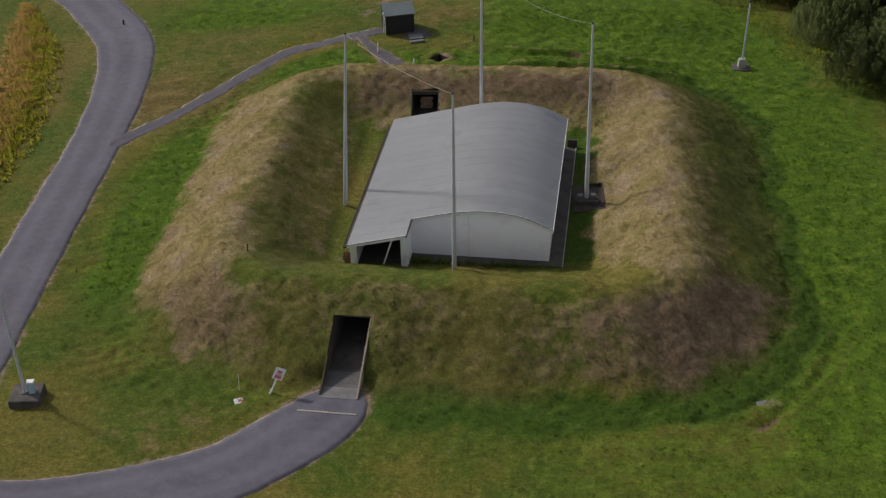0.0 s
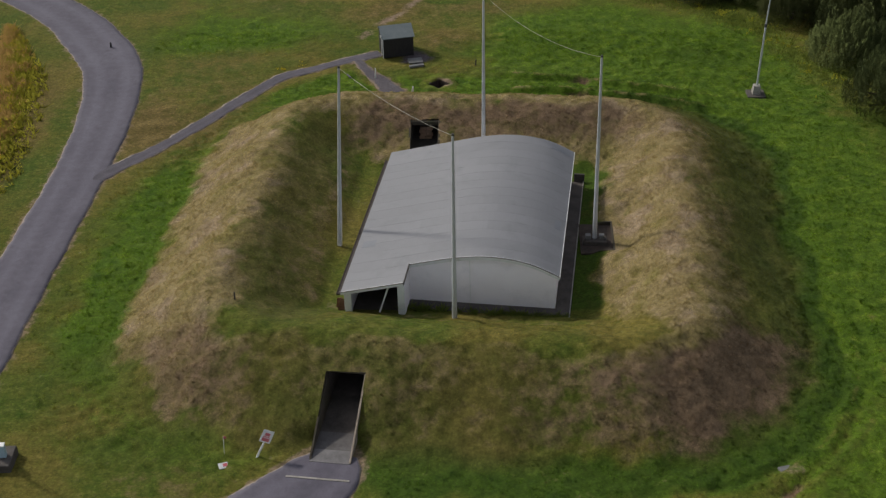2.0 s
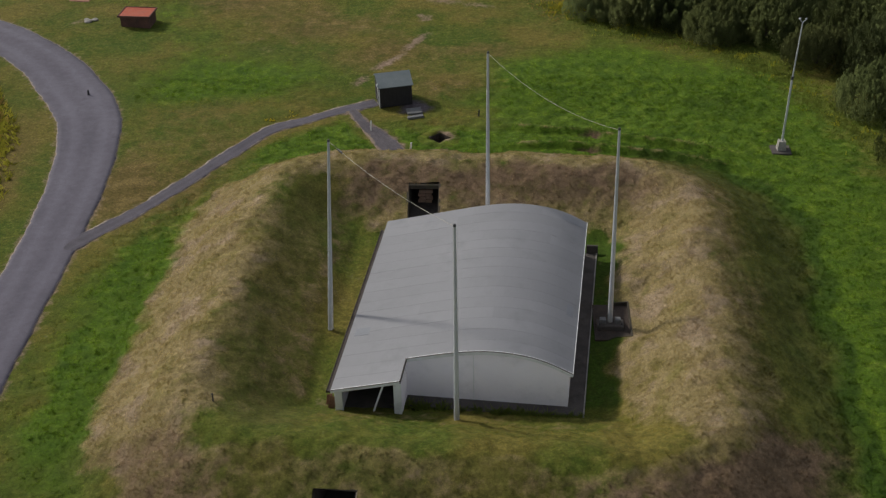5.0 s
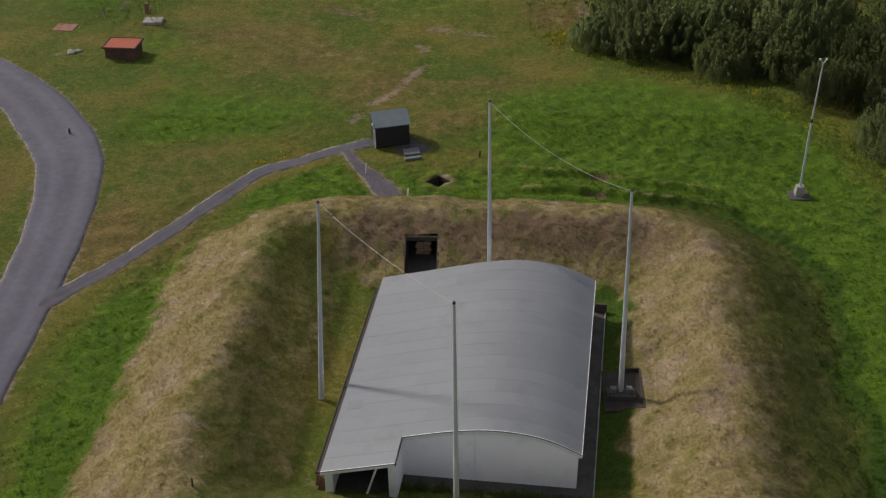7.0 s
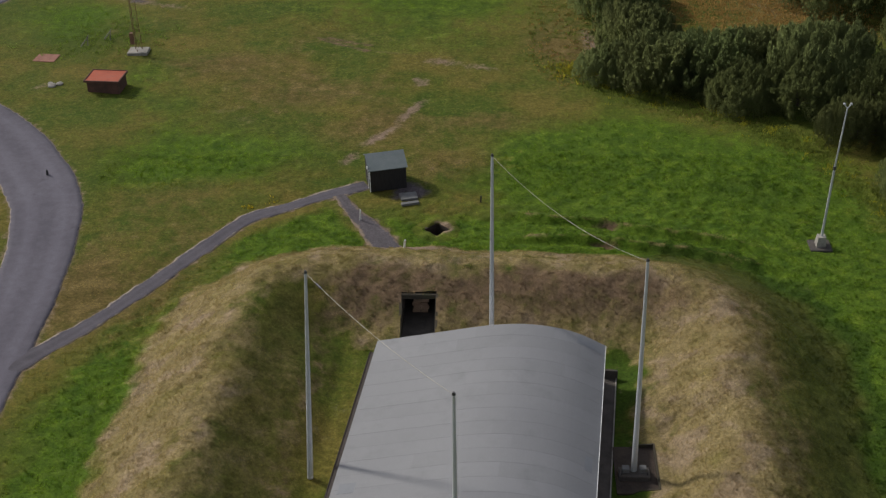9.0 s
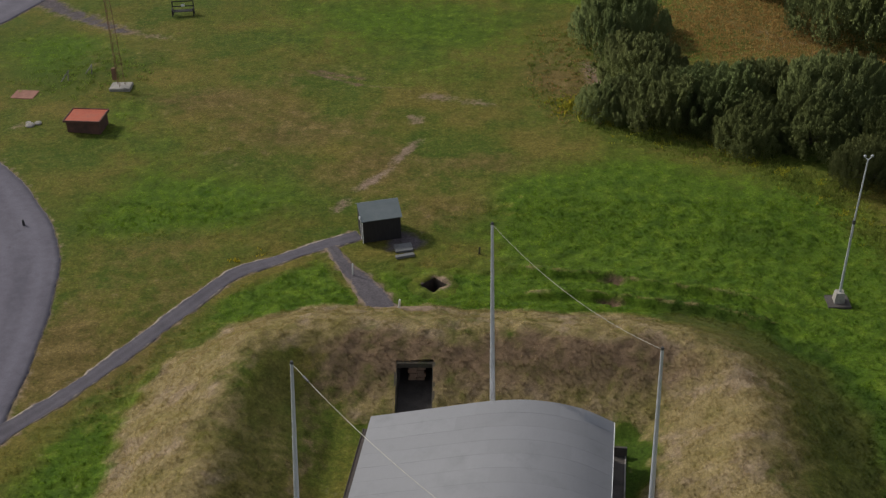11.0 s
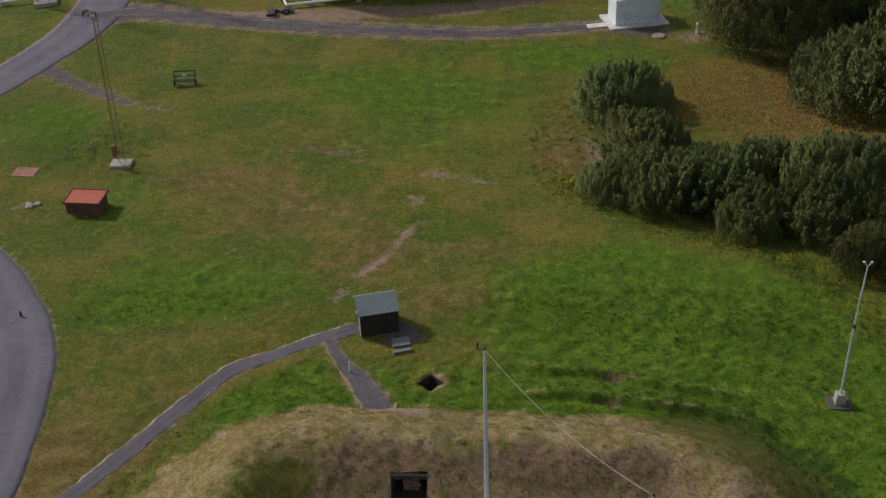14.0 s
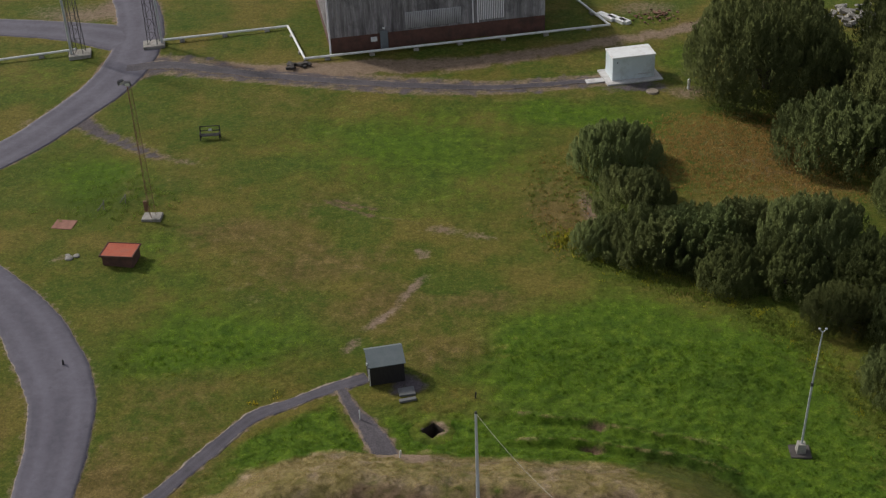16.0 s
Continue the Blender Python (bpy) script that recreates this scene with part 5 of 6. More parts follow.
# ---- the lamp pole on its block at the edge of the bushes ----
far = thing("lamp_pole", pose(22.25, 24.0, land_at(22.25, 24)), "tall thin grey pole with two small lamps on top", "pole")
part("lower_shaft", one_tube((0, 0, 0.4), (0.12, 0, 5.6), 0.08, 0.07, 10), M_POLE, far)
part("upper_shaft", one_tube((0.12, 0, 5.6), (0.3, 0, 9.7), 0.055, 0.042, 10), M_POLE, far)
part("collar", one_tube((0.12, 0, 5.5), (0.125, 0, 5.75), 0.095, 0.095, 10), M_STEEL, far)
for sx in (-1, 1):
    arm = part("arm", one_tube((0.3, 0, 9.65), (0.3 + sx * 0.2, 0, 9.88), 0.03, 0.03, 6), M_POLE, far)
    part("lamp", one_box(0.3 + sx * 0.2 - 0.07, -0.07, 9.86, 0.3 + sx * 0.2 + 0.07, 0.07, 9.98, 0.03), M_POLE, arm)
bm = bmesh.new()
vs = [bm.verts.new((x * (0.31 if z < 0.5 else 0.24), y * (0.31 if z < 0.5 else 0.24), z)) for z in (0.1, 0.8) for x, y in ((-1, -1), (1, -1), (1, 1), (-1, 1))]
for f in ((3, 2, 1, 0), (4, 5, 6, 7), (0, 1, 5, 4), (1, 2, 6, 5), (2, 3, 7, 6), (3, 0, 4, 7)):
    bm.faces.new([vs[k] for k in f])
part("pedestal", bm, M_CONC, far, "tapered grey concrete pedestal")
part("base_slab", one_box(-0.7, -0.65, -0.2, 0.65, 0.65, 0.12, 0.03), M_DARKCONC, far, "low dark slab")

# ---- block, pole and cabinet beside the road ----
near = thing("street_lamp", pose(-22.35, -17.75, 0.0, 0, 0, 4), "slender blue-grey pole on a dark concrete block", "pole")
part("block", one_box(-0.82, -0.78, -0.2, 0.82, 0.78, 0.52, 0.04), M_DARKCONC, near, "square dark concrete block")
part("shaft", one_tube((-0.05, 0, 0.5), (-0.25, 0.1, 11.5), 0.09, 0.06, 10), M_POLE, near)
part("base_plate", one_box(-0.22, -0.17, 0.52, 0.12, 0.17, 0.56, 0.005), M_STEEL, near)
cab = thing("control_cabinet", pose(-22.0, -17.75, 0.52, 0, 0, 8), "small pale blue metal cabinet on a concrete block", "cabinet")
part("body", one_box(-0.17, -0.14, 0, 0.17, 0.14, 0.72, 0.015), M_BLUE, cab)
part("lid", one_box(-0.2, -0.17, 0.72, 0.2, 0.17, 0.78, 0.015), M_WHITE, cab)
part("door", one_box(-0.14, -0.155, 0.06, 0.14, -0.14, 0.66, 0.004), M_BLUE, cab)

# ---- signs by the drive ----
sign = thing("warning_sign", pose(-9.35, -17.1, land_at(-9.35, -17.1), -8, 27, 8), "white and red warning board on a leaning white post", "sign")
part("post", one_box(-0.045, -0.03, -0.2, 0.045, 0.03, 1.35, 0.005), M_WHITE, sign)
board = part("board", one_box(-0.28, -0.055, 0.95, 0.28, -0.03, 1.68, 0.005), M_WHITE, sign)
for z0, z1, w in ((1.02, 1.22, 0.19), (1.26, 1.31, 0.17), (1.35, 1.52, 0.13)):
    part("print_bar", one_box(-w, -0.060, z0, w, -0.0555, z1, 0), M_SIGNRED, board)
stake = thing("flag_stake", pose(-11.05, -16.9, land_at(-11.05, -16.9), 0, 4, 0), "thin stake with a small red flag", "stake")
part("rod", one_tube((0, 0, -0.2), (0, 0, 1.15), 0.018, 0.015, 6), M_WHITE, stake)
part("flag", one_box(-0.02, -0.012, 1.0, 0.14, 0.012, 1.14, 0.004), M_SIGNRED, stake)
fallen = thing("fallen_sign", pose(-10.95, -17.75, land_at(-10.95, -17.75) + 0.05, 18, 6, 25), "small white and red board lying in the grass", "sign")
part("board", one_box(-0.24, -0.17, 0, 0.24, 0.17, 0.05, 0.008), M_WHITE, fallen)
part("print_bar", one_box(-0.02, -0.08, 0.05, 0.2, 0.1, 0.056, 0), M_SIGNRED, fallen)
solid("stone_slab", one_box(-0.36, -0.2, -0.1, 0.36, 0.2, 0.05, 0.05), M_SLAB, "flat pale stone lying in a mown track", "stone", pose(16.9, -17.45, land_at(16.9, -17.45), 3, 2, 18))

# ---- low brick box with a red lid, plate, floodlight mast ----
hb = thing("brick_housing", pose(-29.1, 47.3, 0.0, 0, 0, -5), "low dark brick housing with a faded red lid", "housing")
part("lid", one_box(-1.42, -1.05, 0.92, 1.42, 1.05, 1.02, 0.02), M_RED, hb, "faded red roof plate")
for (x0, x1, y0, y1) in ((-1.4, 1.4, 1.02, 1.1), (-1.4, 1.4, -1.1, -1.02), (1.36, 1.46, -1.1, 1.1), (-1.46, -1.36, -1.1, 1.1)):
    part("lid_edge", one_box(x0, y0, 0.9, x1, y1, 1.07, 0.01), M_BRICK, hb)
part("core", one_box(-1.28, -0.93, -0.2, 1.28, 0.93, 0.92, 0), M_BRICK, hb)
solid("iron_plate", one_box(-0.95, -0.75, -0.1, 0.95, 0.75, 0.07, 0.02), surface("red_brown_plate", (0.20, 0.085, 0.06), (0.30, 0.14, 0.105), 1.5, 12, 0.85), "reddish brown plate flush with the grass", "plate", pose(-35.8, 53.1, land_at(-35.8, 53.1), 0, 0, -6))
for x, y, s in ((-33.6, 47.4, 0.35), (-33.1, 47.8, 0.28), (-33.9, 47.9, 0.22)):
    bm = bmesh.new()
    bmesh.ops.create_icosphere(bm, subdivisions=2, radius=s)
    for v in bm.verts:
        v.co = v.co * (1 + 0.22 * noise.noise(v.co * 4 + Vector((x, y, 0)))) * 1.0
        v.co.z *= 0.5
    solid("stone", bm, M_CONC, "small grey stone lying in the grass", "stone", pose(x, y, land_at(x, y) + 0.05), group="stones in the grass")


def lattice(name, m, h, w0, w1, panels, r, label, material, legs=3, category="mast"):
    mast = thing(name, m, label, category)

    def corner(k, f):
        a = 2 * math.pi * k / legs + 0.5
        w = (w0 + (w1 - w0) * f) / 2
        return (math.cos(a) * w, math.sin(a) * w, 0.15 + h * f)
    for k in range(legs):
        part("leg", one_tube(corner(k, 0), corner(k, 1), r, r, 6), material, mast)
    for p in range(panels):
        bm = bmesh.new()
        for k in range(legs):
            f0, f1 = p / panels, (p + 1) / panels
            tube(bm, corner(k, f0), corner((k + 1) % legs, f1), r * 0.55, r * 0.55, 4, False)
            tube(bm, corner(k, f1), corner((k + 1) % legs, f1), r * 0.55, r * 0.55, 4, False)
        part("bracing", bm, material, mast)
    return mast


fm = lattice("floodlight_mast", pose(-28.2, 54.1, 0.1), 12.6, 0.70, 0.40, 14, 0.021, "slim rusty lattice mast with floodlights on top", M_RUST)
part("base_slab", one_box(-0.85, -0.65, -0.3, 0.85, 0.65, 0.14, 0.05), M_CONC, fm, "pale concrete slab")
part("switch_box", one_box(-0.5, -0.35, 0.75, -0.2, -0.05, 1.75, 0.02), M_RUST, fm, "dark brown switch box")
for dx, dy, rz in ((-0.55, -0.1, 50), (0.05, -0.3, 5)):
    fl = part("floodlight", one_box(-0.25, -0.14, -0.2, 0.25, 0.14, 0.2, 0.03, pose(dx, dy, 12.95, 25, 0, rz)), M_STEEL, fm)
    part("lens", one_box(-0.2, -0.155, -0.15, 0.2, -0.142, 0.15, 0, pose(dx, dy, 12.95, 25, 0, rz)), M_WHITE, fl)
part("crossbar", one_tube((-0.75, -0.1, 12.72), (0.35, -0.1, 12.72), 0.03, 0.03, 6), M_STEEL, fm)
for x, y, rz in ((-33.0, 55.6, 20), (-31.3, 56.6, -15)):
    pl = thing("old_bracket", pose(x, y, land_at(x, y), 0, 0, rz), "weathered pale wooden bracket standing in weeds", "bracket", "brackets in the weeds")
    part("upright", one_tube((0, 0, -0.1), (0.18, 0, 0.95), 0.05, 0.045, 6), M_CONC, pl)
    part("strut", one_tube((-0.55, 0, 0.0), (0.12, 0, 0.8), 0.05, 0.045, 6), M_CONC, pl)

# ---- bench ----
bench = thing("bench", pose(-26.15, 69.0, land_at(-26.15, 69.0), 0, 0, 6), "dark park bench with a high back on the lawn", "bench")
BW = 1.0
for z, y in ((0.46, -0.22), (0.46, -0.02), (0.46, 0.18)):
    part("seat_slat", one_box(-BW, y - 0.085, z, BW, y + 0.085, z + 0.045, 0.006), M_TAR, bench)
for z in (0.74, 1.2):
    part("back_slat", one_box(-BW, 0.30, z, BW, 0.345, z + 0.09, 0.006), M_TAR, bench)
for sx in (-BW + 0.06, BW - 0.06):
    part("front_leg", one_box(sx - 0.045, -0.32, -0.1, sx + 0.045, -0.23, 0.68, 0.006), M_TAR, bench)
    part("back_leg", one_box(sx - 0.045, 0.25, -0.1, sx + 0.045, 0.34, 1.3, 0.006), M_TAR, bench)
    part("armrest", one_box(sx - 0.05, -0.34, 0.68, sx + 0.05, 0.25, 0.73, 0.006), M_TAR, bench)
part("plaque", one_box(-0.16, 0.27, 0.75, 0.16, 0.298, 0.98, 0.01), M_WHITE, bench, "small white plaque")

# ---- white plant cabin on its slab ----
cabin = thing("plant_cabin", pose(13.3, 80.9, 0.0, 0, 0, 13.5), "white box-shaped plant cabin on a pale concrete slab", "cabin")
CW, CD, CH = 4.5, 2.5, 2.55
part("slab", one_box(-0.7, -0.8, -0.2, CW + 0.7, CD + 0.6, 0.14, 0.03), M_PALECONC, cabin, "pale concrete slab")
part("step_slab", one_box(-2.6, 0.2, -0.2, -0.7, 1.2, 0.10, 0.03), M_PALECONC, cabin)
part("body", one_box(0, 0, 0.14, CW, CD, CH, 0.02), M_CABIN, cabin)
part("roof", one_box(-0.08, -0.08, CH, CW + 0.08, CD + 0.08, CH + 0.14, 0.03), M_WHITE, cabin)
part("vent", one_box(2.7, -0.03, 0.55, 4.1, 0.0, 0.68, 0.005), M_POLE, cabin, "grey vent grille")
for k in range(5):
    part("panel_seam", one_box(0.72 * (k + 1), -0.012, 0.2, 0.72 * (k + 1) + 0.02, 0.0, CH - 0.05, 0), M_CABIN, cabin)
part("lamp", one_tube((0.5, -0.08, 2.1), (0.5, 0.0, 2.1), 0.07, 0.07, 8), M_STEEL, cabin)
solid("manhole", one_tube((0, 0, -0.2), (0, 0, 0.08), 0.72, 0.6, 14), M_VERGE, "low round concrete manhole beside the slab", "manhole", pose(17.2, 78.6, 0))

# ---- hall details ----
part("corner_strip", one_box(-0.16, -0.16, 0, 0.02, 0.02, HH, 0.01), M_WALL, hall)
door = part("door", one_box(5.5, -0.2, -0.05, 6.35, -0.06, 2.1, 0.01), surface("grey_blue_door", (0.14, 0.16, 0.18), (0.18, 0.20, 0.22), 2, 12, 0.6), hall, "grey-blue steel door")
part("door_handle", one_box(6.18, -0.25, 0.95, 6.24, -0.2, 1.08, 0.005), M_STEEL, door)
part("notice_board", one_box(4.45, -0.2, 0.95, 5.15, -0.16, 1.5, 0.01), M_WHITE, hall, "small white notice board")
part("door_lamp", one_box(5.8, -0.3, 2.3, 6.05, -0.1, 2.5, 0.02), M_WHITE, hall)
part("shutter_panel", arrays_mesh("shutter_panel", np.array([(8.4, -0.2, 2.1), (14.6, -0.2, 2.1), (14.6, -0.2, 3.9), (8.4, -0.2, 3.9), (8.4, -0.1, 2.1), (14.6, -0.1, 2.1), (14.6, -0.1, 3.9), (8.4, -0.1, 3.9)]),
     np.array([(0, 1, 2, 3), (7, 6, 5, 4), (0, 4, 5, 1), (1, 5, 6, 2), (2, 6, 7, 3), (3, 7, 4, 0)]), surface("paler_sheeting", (0.42, 0.41, 0.43), (0.56, 0.55, 0.57), 0.6, 5, 0.8, stretch=(4, 4, 0.3))), None, hall, "paler sheeted panel")
for k in range(30):
    x = 8.5 + k * 0.205
    part("rib", one_box(x, -0.235, 2.12, x + 0.07, -0.2, 3.88, 0), M_CLAD, hall)
for k in range(14):
    x = 16.7 + k * 0.205
    part("rib", one_box(x, -0.15, 2.1, x + 0.1, -0.08, 4.6, 0), M_WALL, hall)
for k, x in enumerate((15.9, 16.45)):
    part("pilaster", one_box(x, -0.2, 1.85, x + 0.12, -0.1, HH, 0), M_WALL, hall)

# ---- the white pipe on blocks ----
PIPE = [(-62, 85.0), (-47.0, 90.0), (-46.0, 90.4)], [(-36.8, 92.6), (-22.8, 96.2), (-19.5, 87.0), (13.8, 95.2), (10.3, 103.4)]
for run in PIPE:
    pipe = thing("pipeline", pose(0, 0, 0), "white pipe running low over the grass on blocks", "pipe", "pipe runs")
    for (xa, ya), (xb, yb) in zip(run, run[1:]):
        part("pipe_length", one_tube((xa, ya, 0.40), (xb, yb, 0.40), 0.13, 0.13, 12), M_WHITE, pipe)
        bm = bmesh.new()
        bmesh.ops.create_icosphere(bm, subdivisions=2, radius=0.145, matrix=Matrix.Translation((xb, yb, 0.40)))
        part("elbow", bm, M_WHITE, pipe)
        n = max(1, int(math.hypot(xb - xa, yb - ya) / 4.6))
        for k in range(n):
            f = (k + 0.5) / n
            x, y = xa + (xb - xa) * f, ya + (yb - ya) * f
            part("support_block", one_box(-0.28, -0.24, -0.2, 0.28, 0.24, 0.26, 0.03, pose(x, y, 0, 0, 0, math.degrees(math.atan2(yb - ya, xb - xa)))), M_CONC, pipe)
for x, y in ((-45.2, 89.6), (-37.4, 92.0)):
    pm = lattice("pipe_mast", pose(x, y, 0.1, 0, 0, 15), 14, 1.5, 0.9, 9, 0.04, "dark grey lattice mast carrying a white riser pipe", M_STEEL, 4)
    part("base_slab", one_box(-1.2, -1.0, -0.3, 1.2, 1.0, 0.25, 0.04), M_CONC, pm)
    part("riser", one_tube((0.9 if x > -40 else -0.9, -0.3, 0.3), (0.75 if x > -40 else -0.75, -0.3, 14), 0.14, 0.14, 12), M_POLE, pm)
for k in range(9):
    rng = random.Random(k)
    x, y = -20.2 + rng.uniform(-1.2, 1.2), 85.6 + rng.uniform(-0.5, 0.5)
    solid("timber_offcut", one_box(-0.5, -0.18, -0.05, 0.5, 0.18, 0.22, 0.03), M_DARK, "dark weathered timber offcut on a heap", "timber", pose(x, y, 0.08 + 0.06 * (k % 4), rng.uniform(-12, 12), rng.uniform(-12, 12), rng.uniform(0, 180)), group="heap of offcuts")
for k, (x, y, w, d) in enumerate(((13.6, 98.2, 2.6, 0.9), (14.8, 97.4, 2.6, 0.8), (15.6, 96.8, 1.4, 0.7))):
    solid("white_slab", one_box(-w / 2, -d / 2, -0.1, w / 2, d / 2, 0.35, 0.02), M_WHITE, "white slab lying on the grass by the pipe", "slab", pose(x, y, 0, 0, 0, -50), group="white slabs")


def rubble(name, seed, count, cx, cy, rx, ry, size, material, label):
    """A low heap of loose broken pieces, far off."""
    r = random.Random(seed)
    bm = bmesh.new()
    for k in range(count):
        x, y = r.gauss(0, rx), r.gauss(0, ry)
        s = size * r.uniform(0.5, 1.3)
        box(bm, -s, -s * 0.6, -s * 0.4, s, s * 0.6, s * 0.4, 0, pose(cx + x, cy + y, s * 0.3 + 0.25 * max(0, 1 - abs(x) / rx), r.uniform(-25, 25), r.uniform(-25, 25), r.uniform(0, 180)))
    return solid(name, bm, material, label, "rubble", kind="stuff")


rubble("brick_rubble", 3, 70, 19.6, 98.4, 1.6, 1.0, 0.14, M_RUST, "scattered red brick rubble on bare earth")
rubble("stone_rubble", 4, 90, 42.0, 97.0, 2.6, 1.6, 0.35, M_CONC, "pale heap of broken stone beyond the trees")

# ---- rough plants ----
def stalk_field(name, rng, places, hmin, hmax, width, material, label, category, bend=0.32):
    """Many upright bent blades or sprays at the given places (x, y, z)."""
    n = len(places)
    k = 4
    base = np.repeat(places, k, 0) + np.column_stack([rng.normal(0, 0.10, (n * k, 2)), np.zeros(n * k)])
    h = np.repeat(hmin + (hmax - hmin) * rng.random(n), k) * (0.7 + 0.6 * rng.random(n * k))
    a = rng.random(n * k) * 6.28
    lean = rng.normal(0, bend, (n * k, 2))
    tip = base + np.column_stack([lean * h[:, None], h])
    side = np.column_stack([np.cos(a), np.sin(a), np.zeros(n * k)]) * (width * (0.6 + 0.8 * rng.random(n * k)))[:, None]
    v = np.stack([base - side, base + side, tip], 1).reshape(-1, 3)
    q = np.arange(n * k * 3).reshape(-1, 3)
    form = np.column_stack([lean, np.full(n * k, 1.0)])
    ob = new(name, arrays_mesh(name, v, q, material, {"form": np.repeat(form, 3, 0)}))
    return tagged(ob, label, category, kind="stuff")


rng = np.random.default_rng(5)
# a strip of tall weeds west of the road
m = 6000
wy = rng.uniform(-4, 37, m)
half = np.interp(wy, [-4, 4, 12, 26, 33, 37], [0.3, 1.8, 2.4, 2.1, 1.2, 0.2])
wx = np.interp(wy, [-4, 2, 10, 20, 28, 37], [-34.2, -33.9, -33.8, -34.6, -36.2, -39.5]) + np.clip(rng.normal(0, 0.55, m), -1.3, 1.3) * half
wp = np.column_stack([wx, wy, land(wx, wy) - 0.05])
pick = 0.8 * wobble(wx, wy, 4.0, 3) + rng.normal(0, 0.25, m) - 0.55 * (wx - np.interp(wy, [-4, 2, 10, 20, 28, 37], [-34.2, -33.9, -33.8, -34.6, -36.2, -39.5]))
stalk_field("tall_weeds", rng, wp[pick > -0.25], 0.2, 0.6, 0.055, M_TALLWEED, "tall dry golden-brown weeds beside the road", "weeds", 0.6)
stalk_field("green_weeds", rng, wp[pick <= 0.0], 0.2, 0.5, 0.07, M_GOLDWEED, "leafy yellow-green weeds beside the road", "weeds", 0.6)
fl = wp[(pick > -0.6) & (pick < -0.1)][::9] + np.array([0, 0, 0.4])
stalk_field("yellow_flowers", rng, fl, 0.05, 0.16, 0.055, M_YELLOW, "yellow flower heads among tall weeds", "flowers")
# rough dry growth among the bushes and along their edge
m = 17000
rx, ry = rng.uniform(15, 38, m), rng.uniform(52, 76, m)
keep = blob(rx, ry, 24.5, 64, 9, 9) > rng.random(m) * 0.7
stalk_field("rough_growth", rng, np.column_stack([rx, ry, land(rx, ry) - 0.05])[keep], 0.08, 0.26, 0.045, M_WEED, "rough orange-brown growth between bushes", "weeds")
m = 2600
t = rng.random(m)
ex = np.interp(t, [0, 0.3, 0.55, 0.8, 1], [7, 13, 20.5, 25, 28.5]) + rng.normal(0, 0.8, m)
ey = np.interp(t, [0, 0.3, 0.55, 0.8, 1], [51, 45.2, 40.8, 36, 25]) + rng.normal(0, 0.8, m)
ep = np.column_stack([ex, ey, land(ex, ey) - 0.05])
straw = wobble(ex, ey, 3.0, 1) > 0.35
stalk_field("edge_growth", rng, ep[~straw], 0.08, 0.28, 0.06, M_DOCK, "rank green growth along the foot of the bushes", "weeds")
stalk_field("dry_edge_growth", rng, ep[straw], 0.08, 0.28, 0.05, M_GOLDWEED, "straw-coloured growth along the foot of the bushes", "weeds")
# grass hanging over the edge of the paving in front of the store
m = 420
tu, tv = rng.uniform(-2.2, 7.4, m), V0 - 0.92 + rng.normal(0, 0.10, m)
keep = wobble(tu, tv, 1.1, 2) > -0.35
tufts = np.array([tuple(STORE @ Vector((a, b, FLOOR - 0.04))) for a, b in zip(tu[keep], tv[keep])])
stalk_field("edge_tufts", rng, tufts, 0.12, 0.36, 0.05, M_DOCK, "long green grass along the edge of the paving", "grass", 0.7)
# coarse green clumps round the floodlight mast
m = 1100
cx, cy = rng.normal(-31.5, 2.6, m), rng.normal(57.0, 2.0, m)
keep = wobble(cx, cy, 1.8, 2) > 0.0
stalk_field("dock_leaves", rng, np.column_stack([cx, cy, land(cx, cy) - 0.05])[keep], 0.08, 0.22, 0.06, M_DOCK, "coarse green clumps in the grass by the mast", "weeds", 0.7)
m = 1700
ox, oy = rng.uniform(4, 11.5, m), rng.uniform(47, 66, m)
keep = (blob(ox, oy, 8, 56.5, 3.2, 8.5) > 0.35 * rng.random(m)) & (wobble(ox, oy, 1.6, 3) > -0.1)
op = np.column_stack([ox, oy, land(ox, oy) - 0.04])[keep]
stalk_field("rough_growth", rng, op[::2], 0.06, 0.2, 0.05, M_WEED, "low brown growth at the edge of the bushes", "weeds", 0.8)
stalk_field("rough_growth", rng, op[1::2], 0.06, 0.22, 0.06, M_DOCK, "low olive growth at the edge of the bushes", "weeds", 0.8)
gx2, gy2 = rng.normal(8.3, 0.9, 160), rng.normal(50.3, 0.9, 160)
stalk_field("golden_weeds", rng, np.column_stack([gx2, gy2, land(gx2, gy2) - 0.04]), 0.15, 0.4, 0.06, M_GOLDWEED, "yellow-green weeds at the edge of bushes", "weeds", 0.6)
m = 10
yx, yy = rng.uniform(6.5, 9.2, m), rng.uniform(48, 51.5, m)
stalk_field("yellow_flowers", rng, np.column_stack([yx, yy, land(yx, yy) + 0.1]), 0.15, 0.35, 0.04, M_YELLOW, "yellow flowering weeds at the edge of bushes", "flowers")
m = 14
yx = np.concatenate([rng.normal(-14.7, 0.2, 9), rng.normal(-13.2, 0.3, 5)])
yy = np.concatenate([rng.normal(28.55, 0.15, 9), rng.normal(29.4, 0.15, 5)])
stalk_field("yellow_flowers", rng, np.column_stack([yx, yy, land(yx, yy)]), 0.06, 0.14, 0.045, M_YELLOW, "small yellow flowers beside the footpath", "flowers")


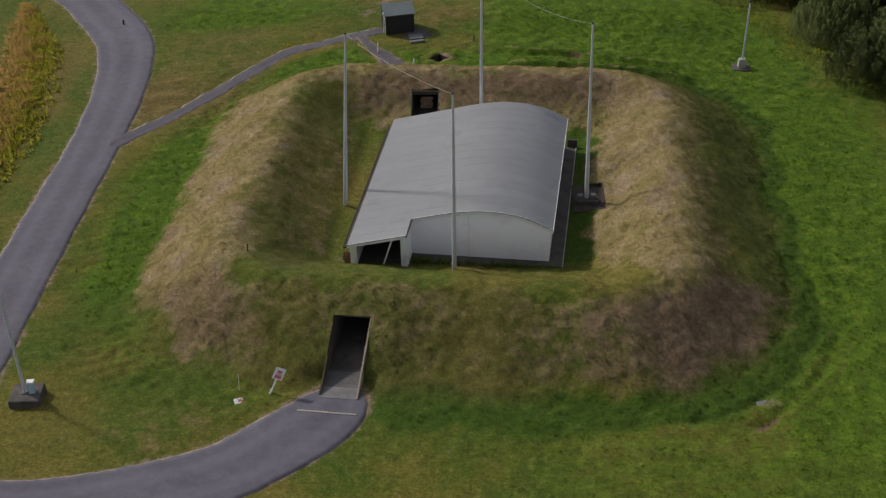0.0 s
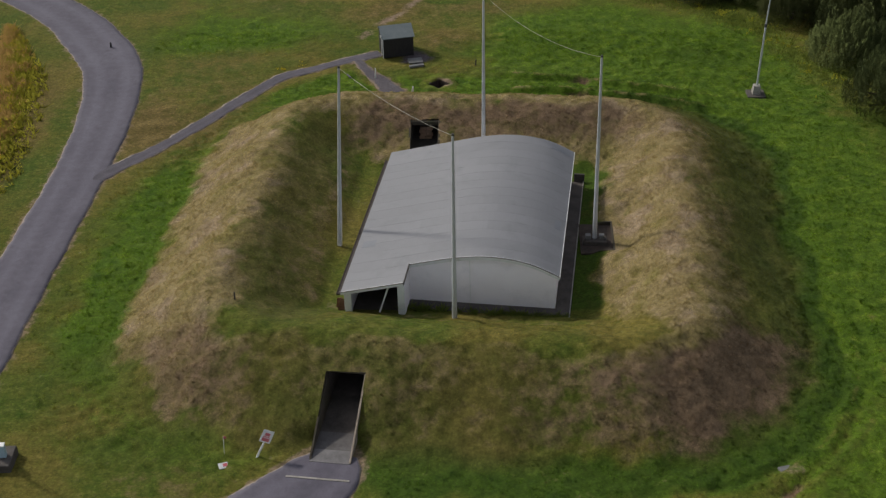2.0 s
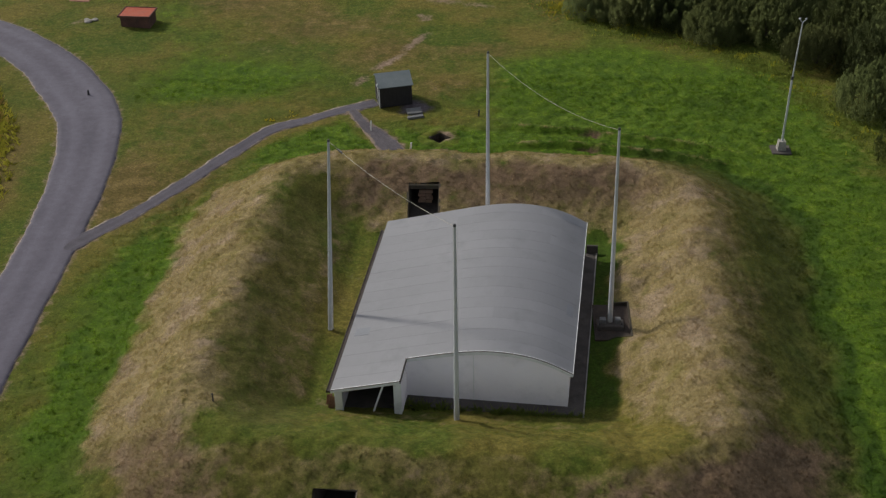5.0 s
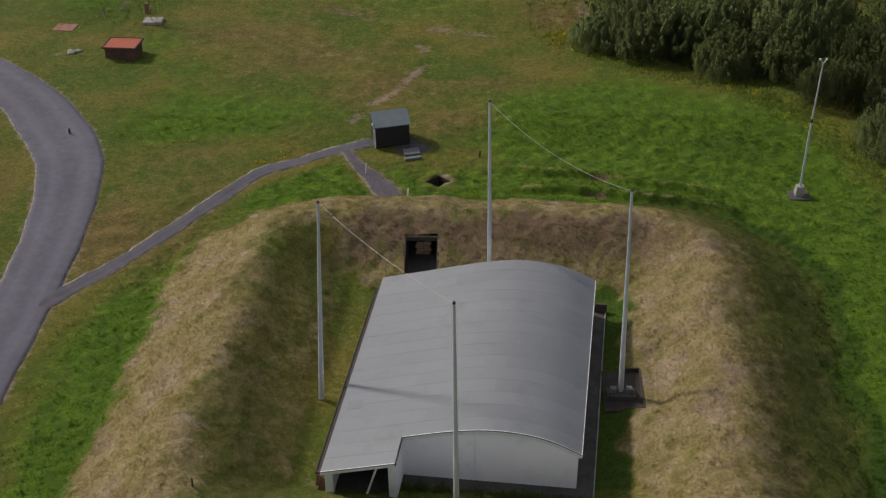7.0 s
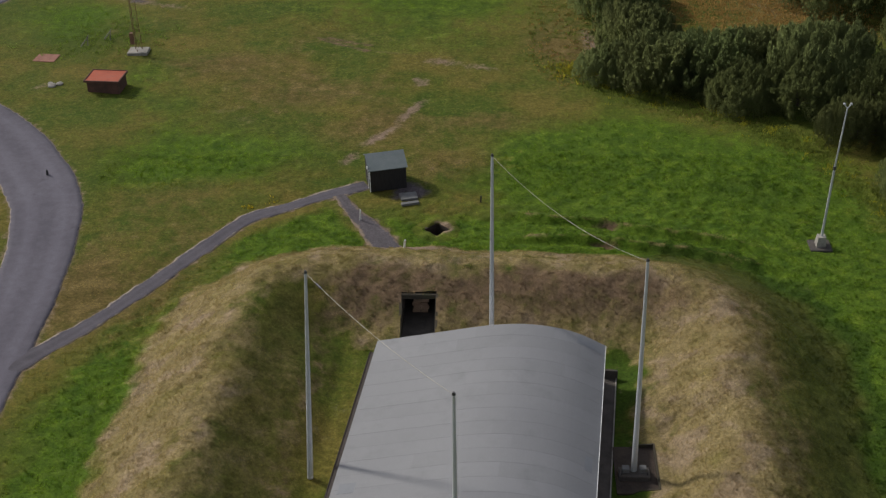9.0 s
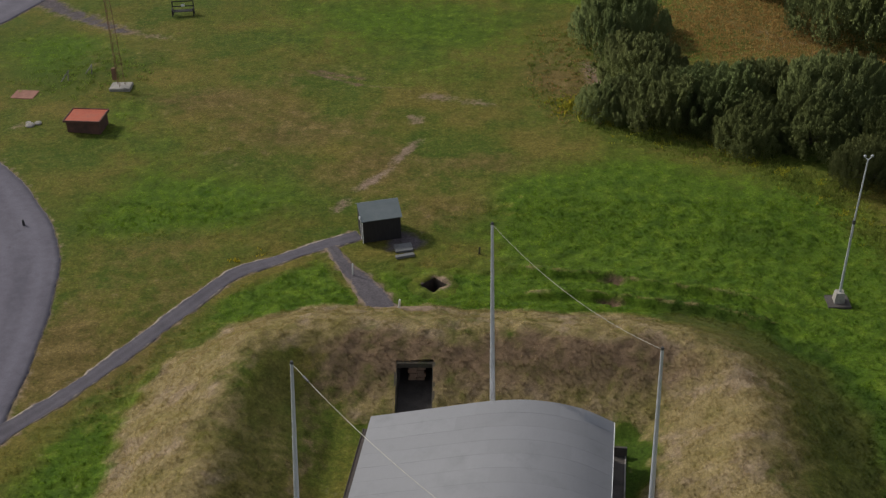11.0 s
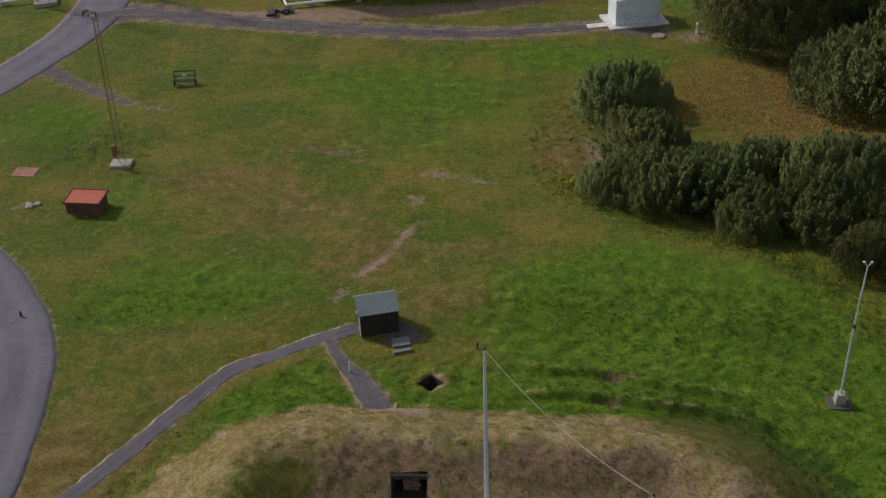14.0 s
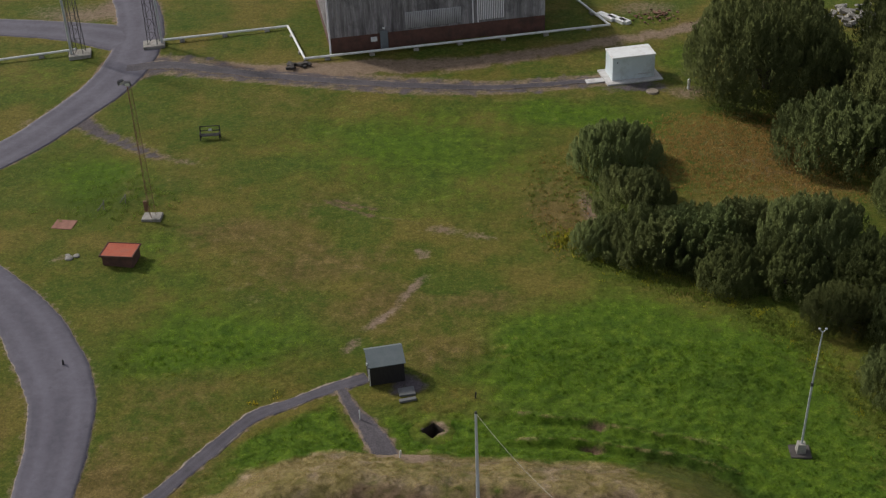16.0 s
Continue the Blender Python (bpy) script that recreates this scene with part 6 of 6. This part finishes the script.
# ---- grass ----
def allowed(x, y):
    ok = np.ones(x.shape, bool)
    for key in WAYS:
        ok &= ribbon_distance(x, y, key) > 0.0 + 0.09 * wobble(x, y, 1.1, 4)
    c, s = math.cos(radians(6)), math.sin(radians(6))
    u, v = x * c - y * s, x * s + y * c
    ok &= ~((u > -6.1) & (u < 7.45) & (v > -6.7) & (v < 10.9))
    xp = x - math.tan(radians(SOUTH_TURN)) * (y + 12.7)
    ok &= ~((xp > TUN_S[0] - 0.12) & (xp < TUN_S[1] + 0.12) & (y > -18.8) & (y < -12.6))
    ok &= ~((x > TUN_N[0] - 0.2) & (x < TUN_N[1] + 0.2) & ((y > 11) & (y < 15.3)))
    ok &= ~((x > PIT[0] - 0.15) & (x < PIT[1] + 0.15) & (y > PIT[2] - 0.15) & (y < PIT[3] + 0.15))
    for cx, cy, hx, hy in ((-1.85, 25.85, 0.75, 0.75), (-5.2, 31.7, 1.8, 1.3), (-3.9, 29.5, 0.9, 0.8), (-29.1, 47.3, 1.5, 1.2), (-28.2, 54.1, 1.0, 0.9), (15.4, 82, 3.6, 2.6), (-35.8, 53.1, 1, 0.8), (-22.3, -17.7, 0.9, 0.9), (22.2, 24, 0.8, 0.8)):
        ok &= ~((np.abs(x - cx) < hx) & (np.abs(y - cy) < hy))
    return ok


def tufts(name, x, y, height, width, label, blades=4):
    ok = allowed(x, y)
    x, y = x[ok], y[ok]
    z = zones(x, y)
    ok = (z["soil"] < 0.55) & (z["grit"] < 0.5)
    x, y = x[ok], y[ok]
    z = {k: v[ok] for k, v in z.items()}
    n = len(x)
    base = np.column_stack([x, y, land(x, y) - 0.03])
    hh = height * (0.35 + 0.65 * np.clip(z["lush"] + z["dry"], 0, 1)) * (0.6 + 0.8 * rng.random(n)) * (1 + 0.35 * wobble(x, y, 2.2, 5))
    b = np.repeat(base, blades, 0) + np.column_stack([rng.normal(0, width * 0.9, (n * blades, 2)), np.zeros(n * blades)])
    h = np.repeat(hh, blades)
    a = rng.random(n * blades) * 6.28
    droop = np.repeat(rng.normal(0, 0.5, (n, 2)), blades, 0) + rng.normal(0, 0.55, (n * blades, 2))
    tip = b + np.column_stack([droop * h[:, None], h])
    side = np.column_stack([np.cos(a), np.sin(a), np.zeros(n * blades)]) * (width * (0.35 + 0.4 * rng.random(n * blades)))[:, None]
    v = np.stack([b - side, b + side, tip], 1).reshape(-1, 3)
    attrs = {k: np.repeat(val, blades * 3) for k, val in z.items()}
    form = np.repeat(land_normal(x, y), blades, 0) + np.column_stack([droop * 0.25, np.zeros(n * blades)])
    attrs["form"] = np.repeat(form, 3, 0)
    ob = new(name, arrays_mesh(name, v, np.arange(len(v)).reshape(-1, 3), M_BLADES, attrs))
    return tagged(ob, label, "grass", kind="stuff")


def scatter(count, x0, x1, y0, y1):
    return rng.uniform(x0, x1, count), rng.uniform(y0, y1, count)


x, y = scatter(150000, -20, 22, -18, 25)
keep = (np.abs(ring_distance(x, y)) < 6.4) & (rng.random(len(x)) < 0.95)
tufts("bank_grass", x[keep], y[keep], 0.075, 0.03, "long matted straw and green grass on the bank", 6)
x, y = scatter(100000, -26, 32, -27, 36)
keep = ring_distance(x, y) > 6.0
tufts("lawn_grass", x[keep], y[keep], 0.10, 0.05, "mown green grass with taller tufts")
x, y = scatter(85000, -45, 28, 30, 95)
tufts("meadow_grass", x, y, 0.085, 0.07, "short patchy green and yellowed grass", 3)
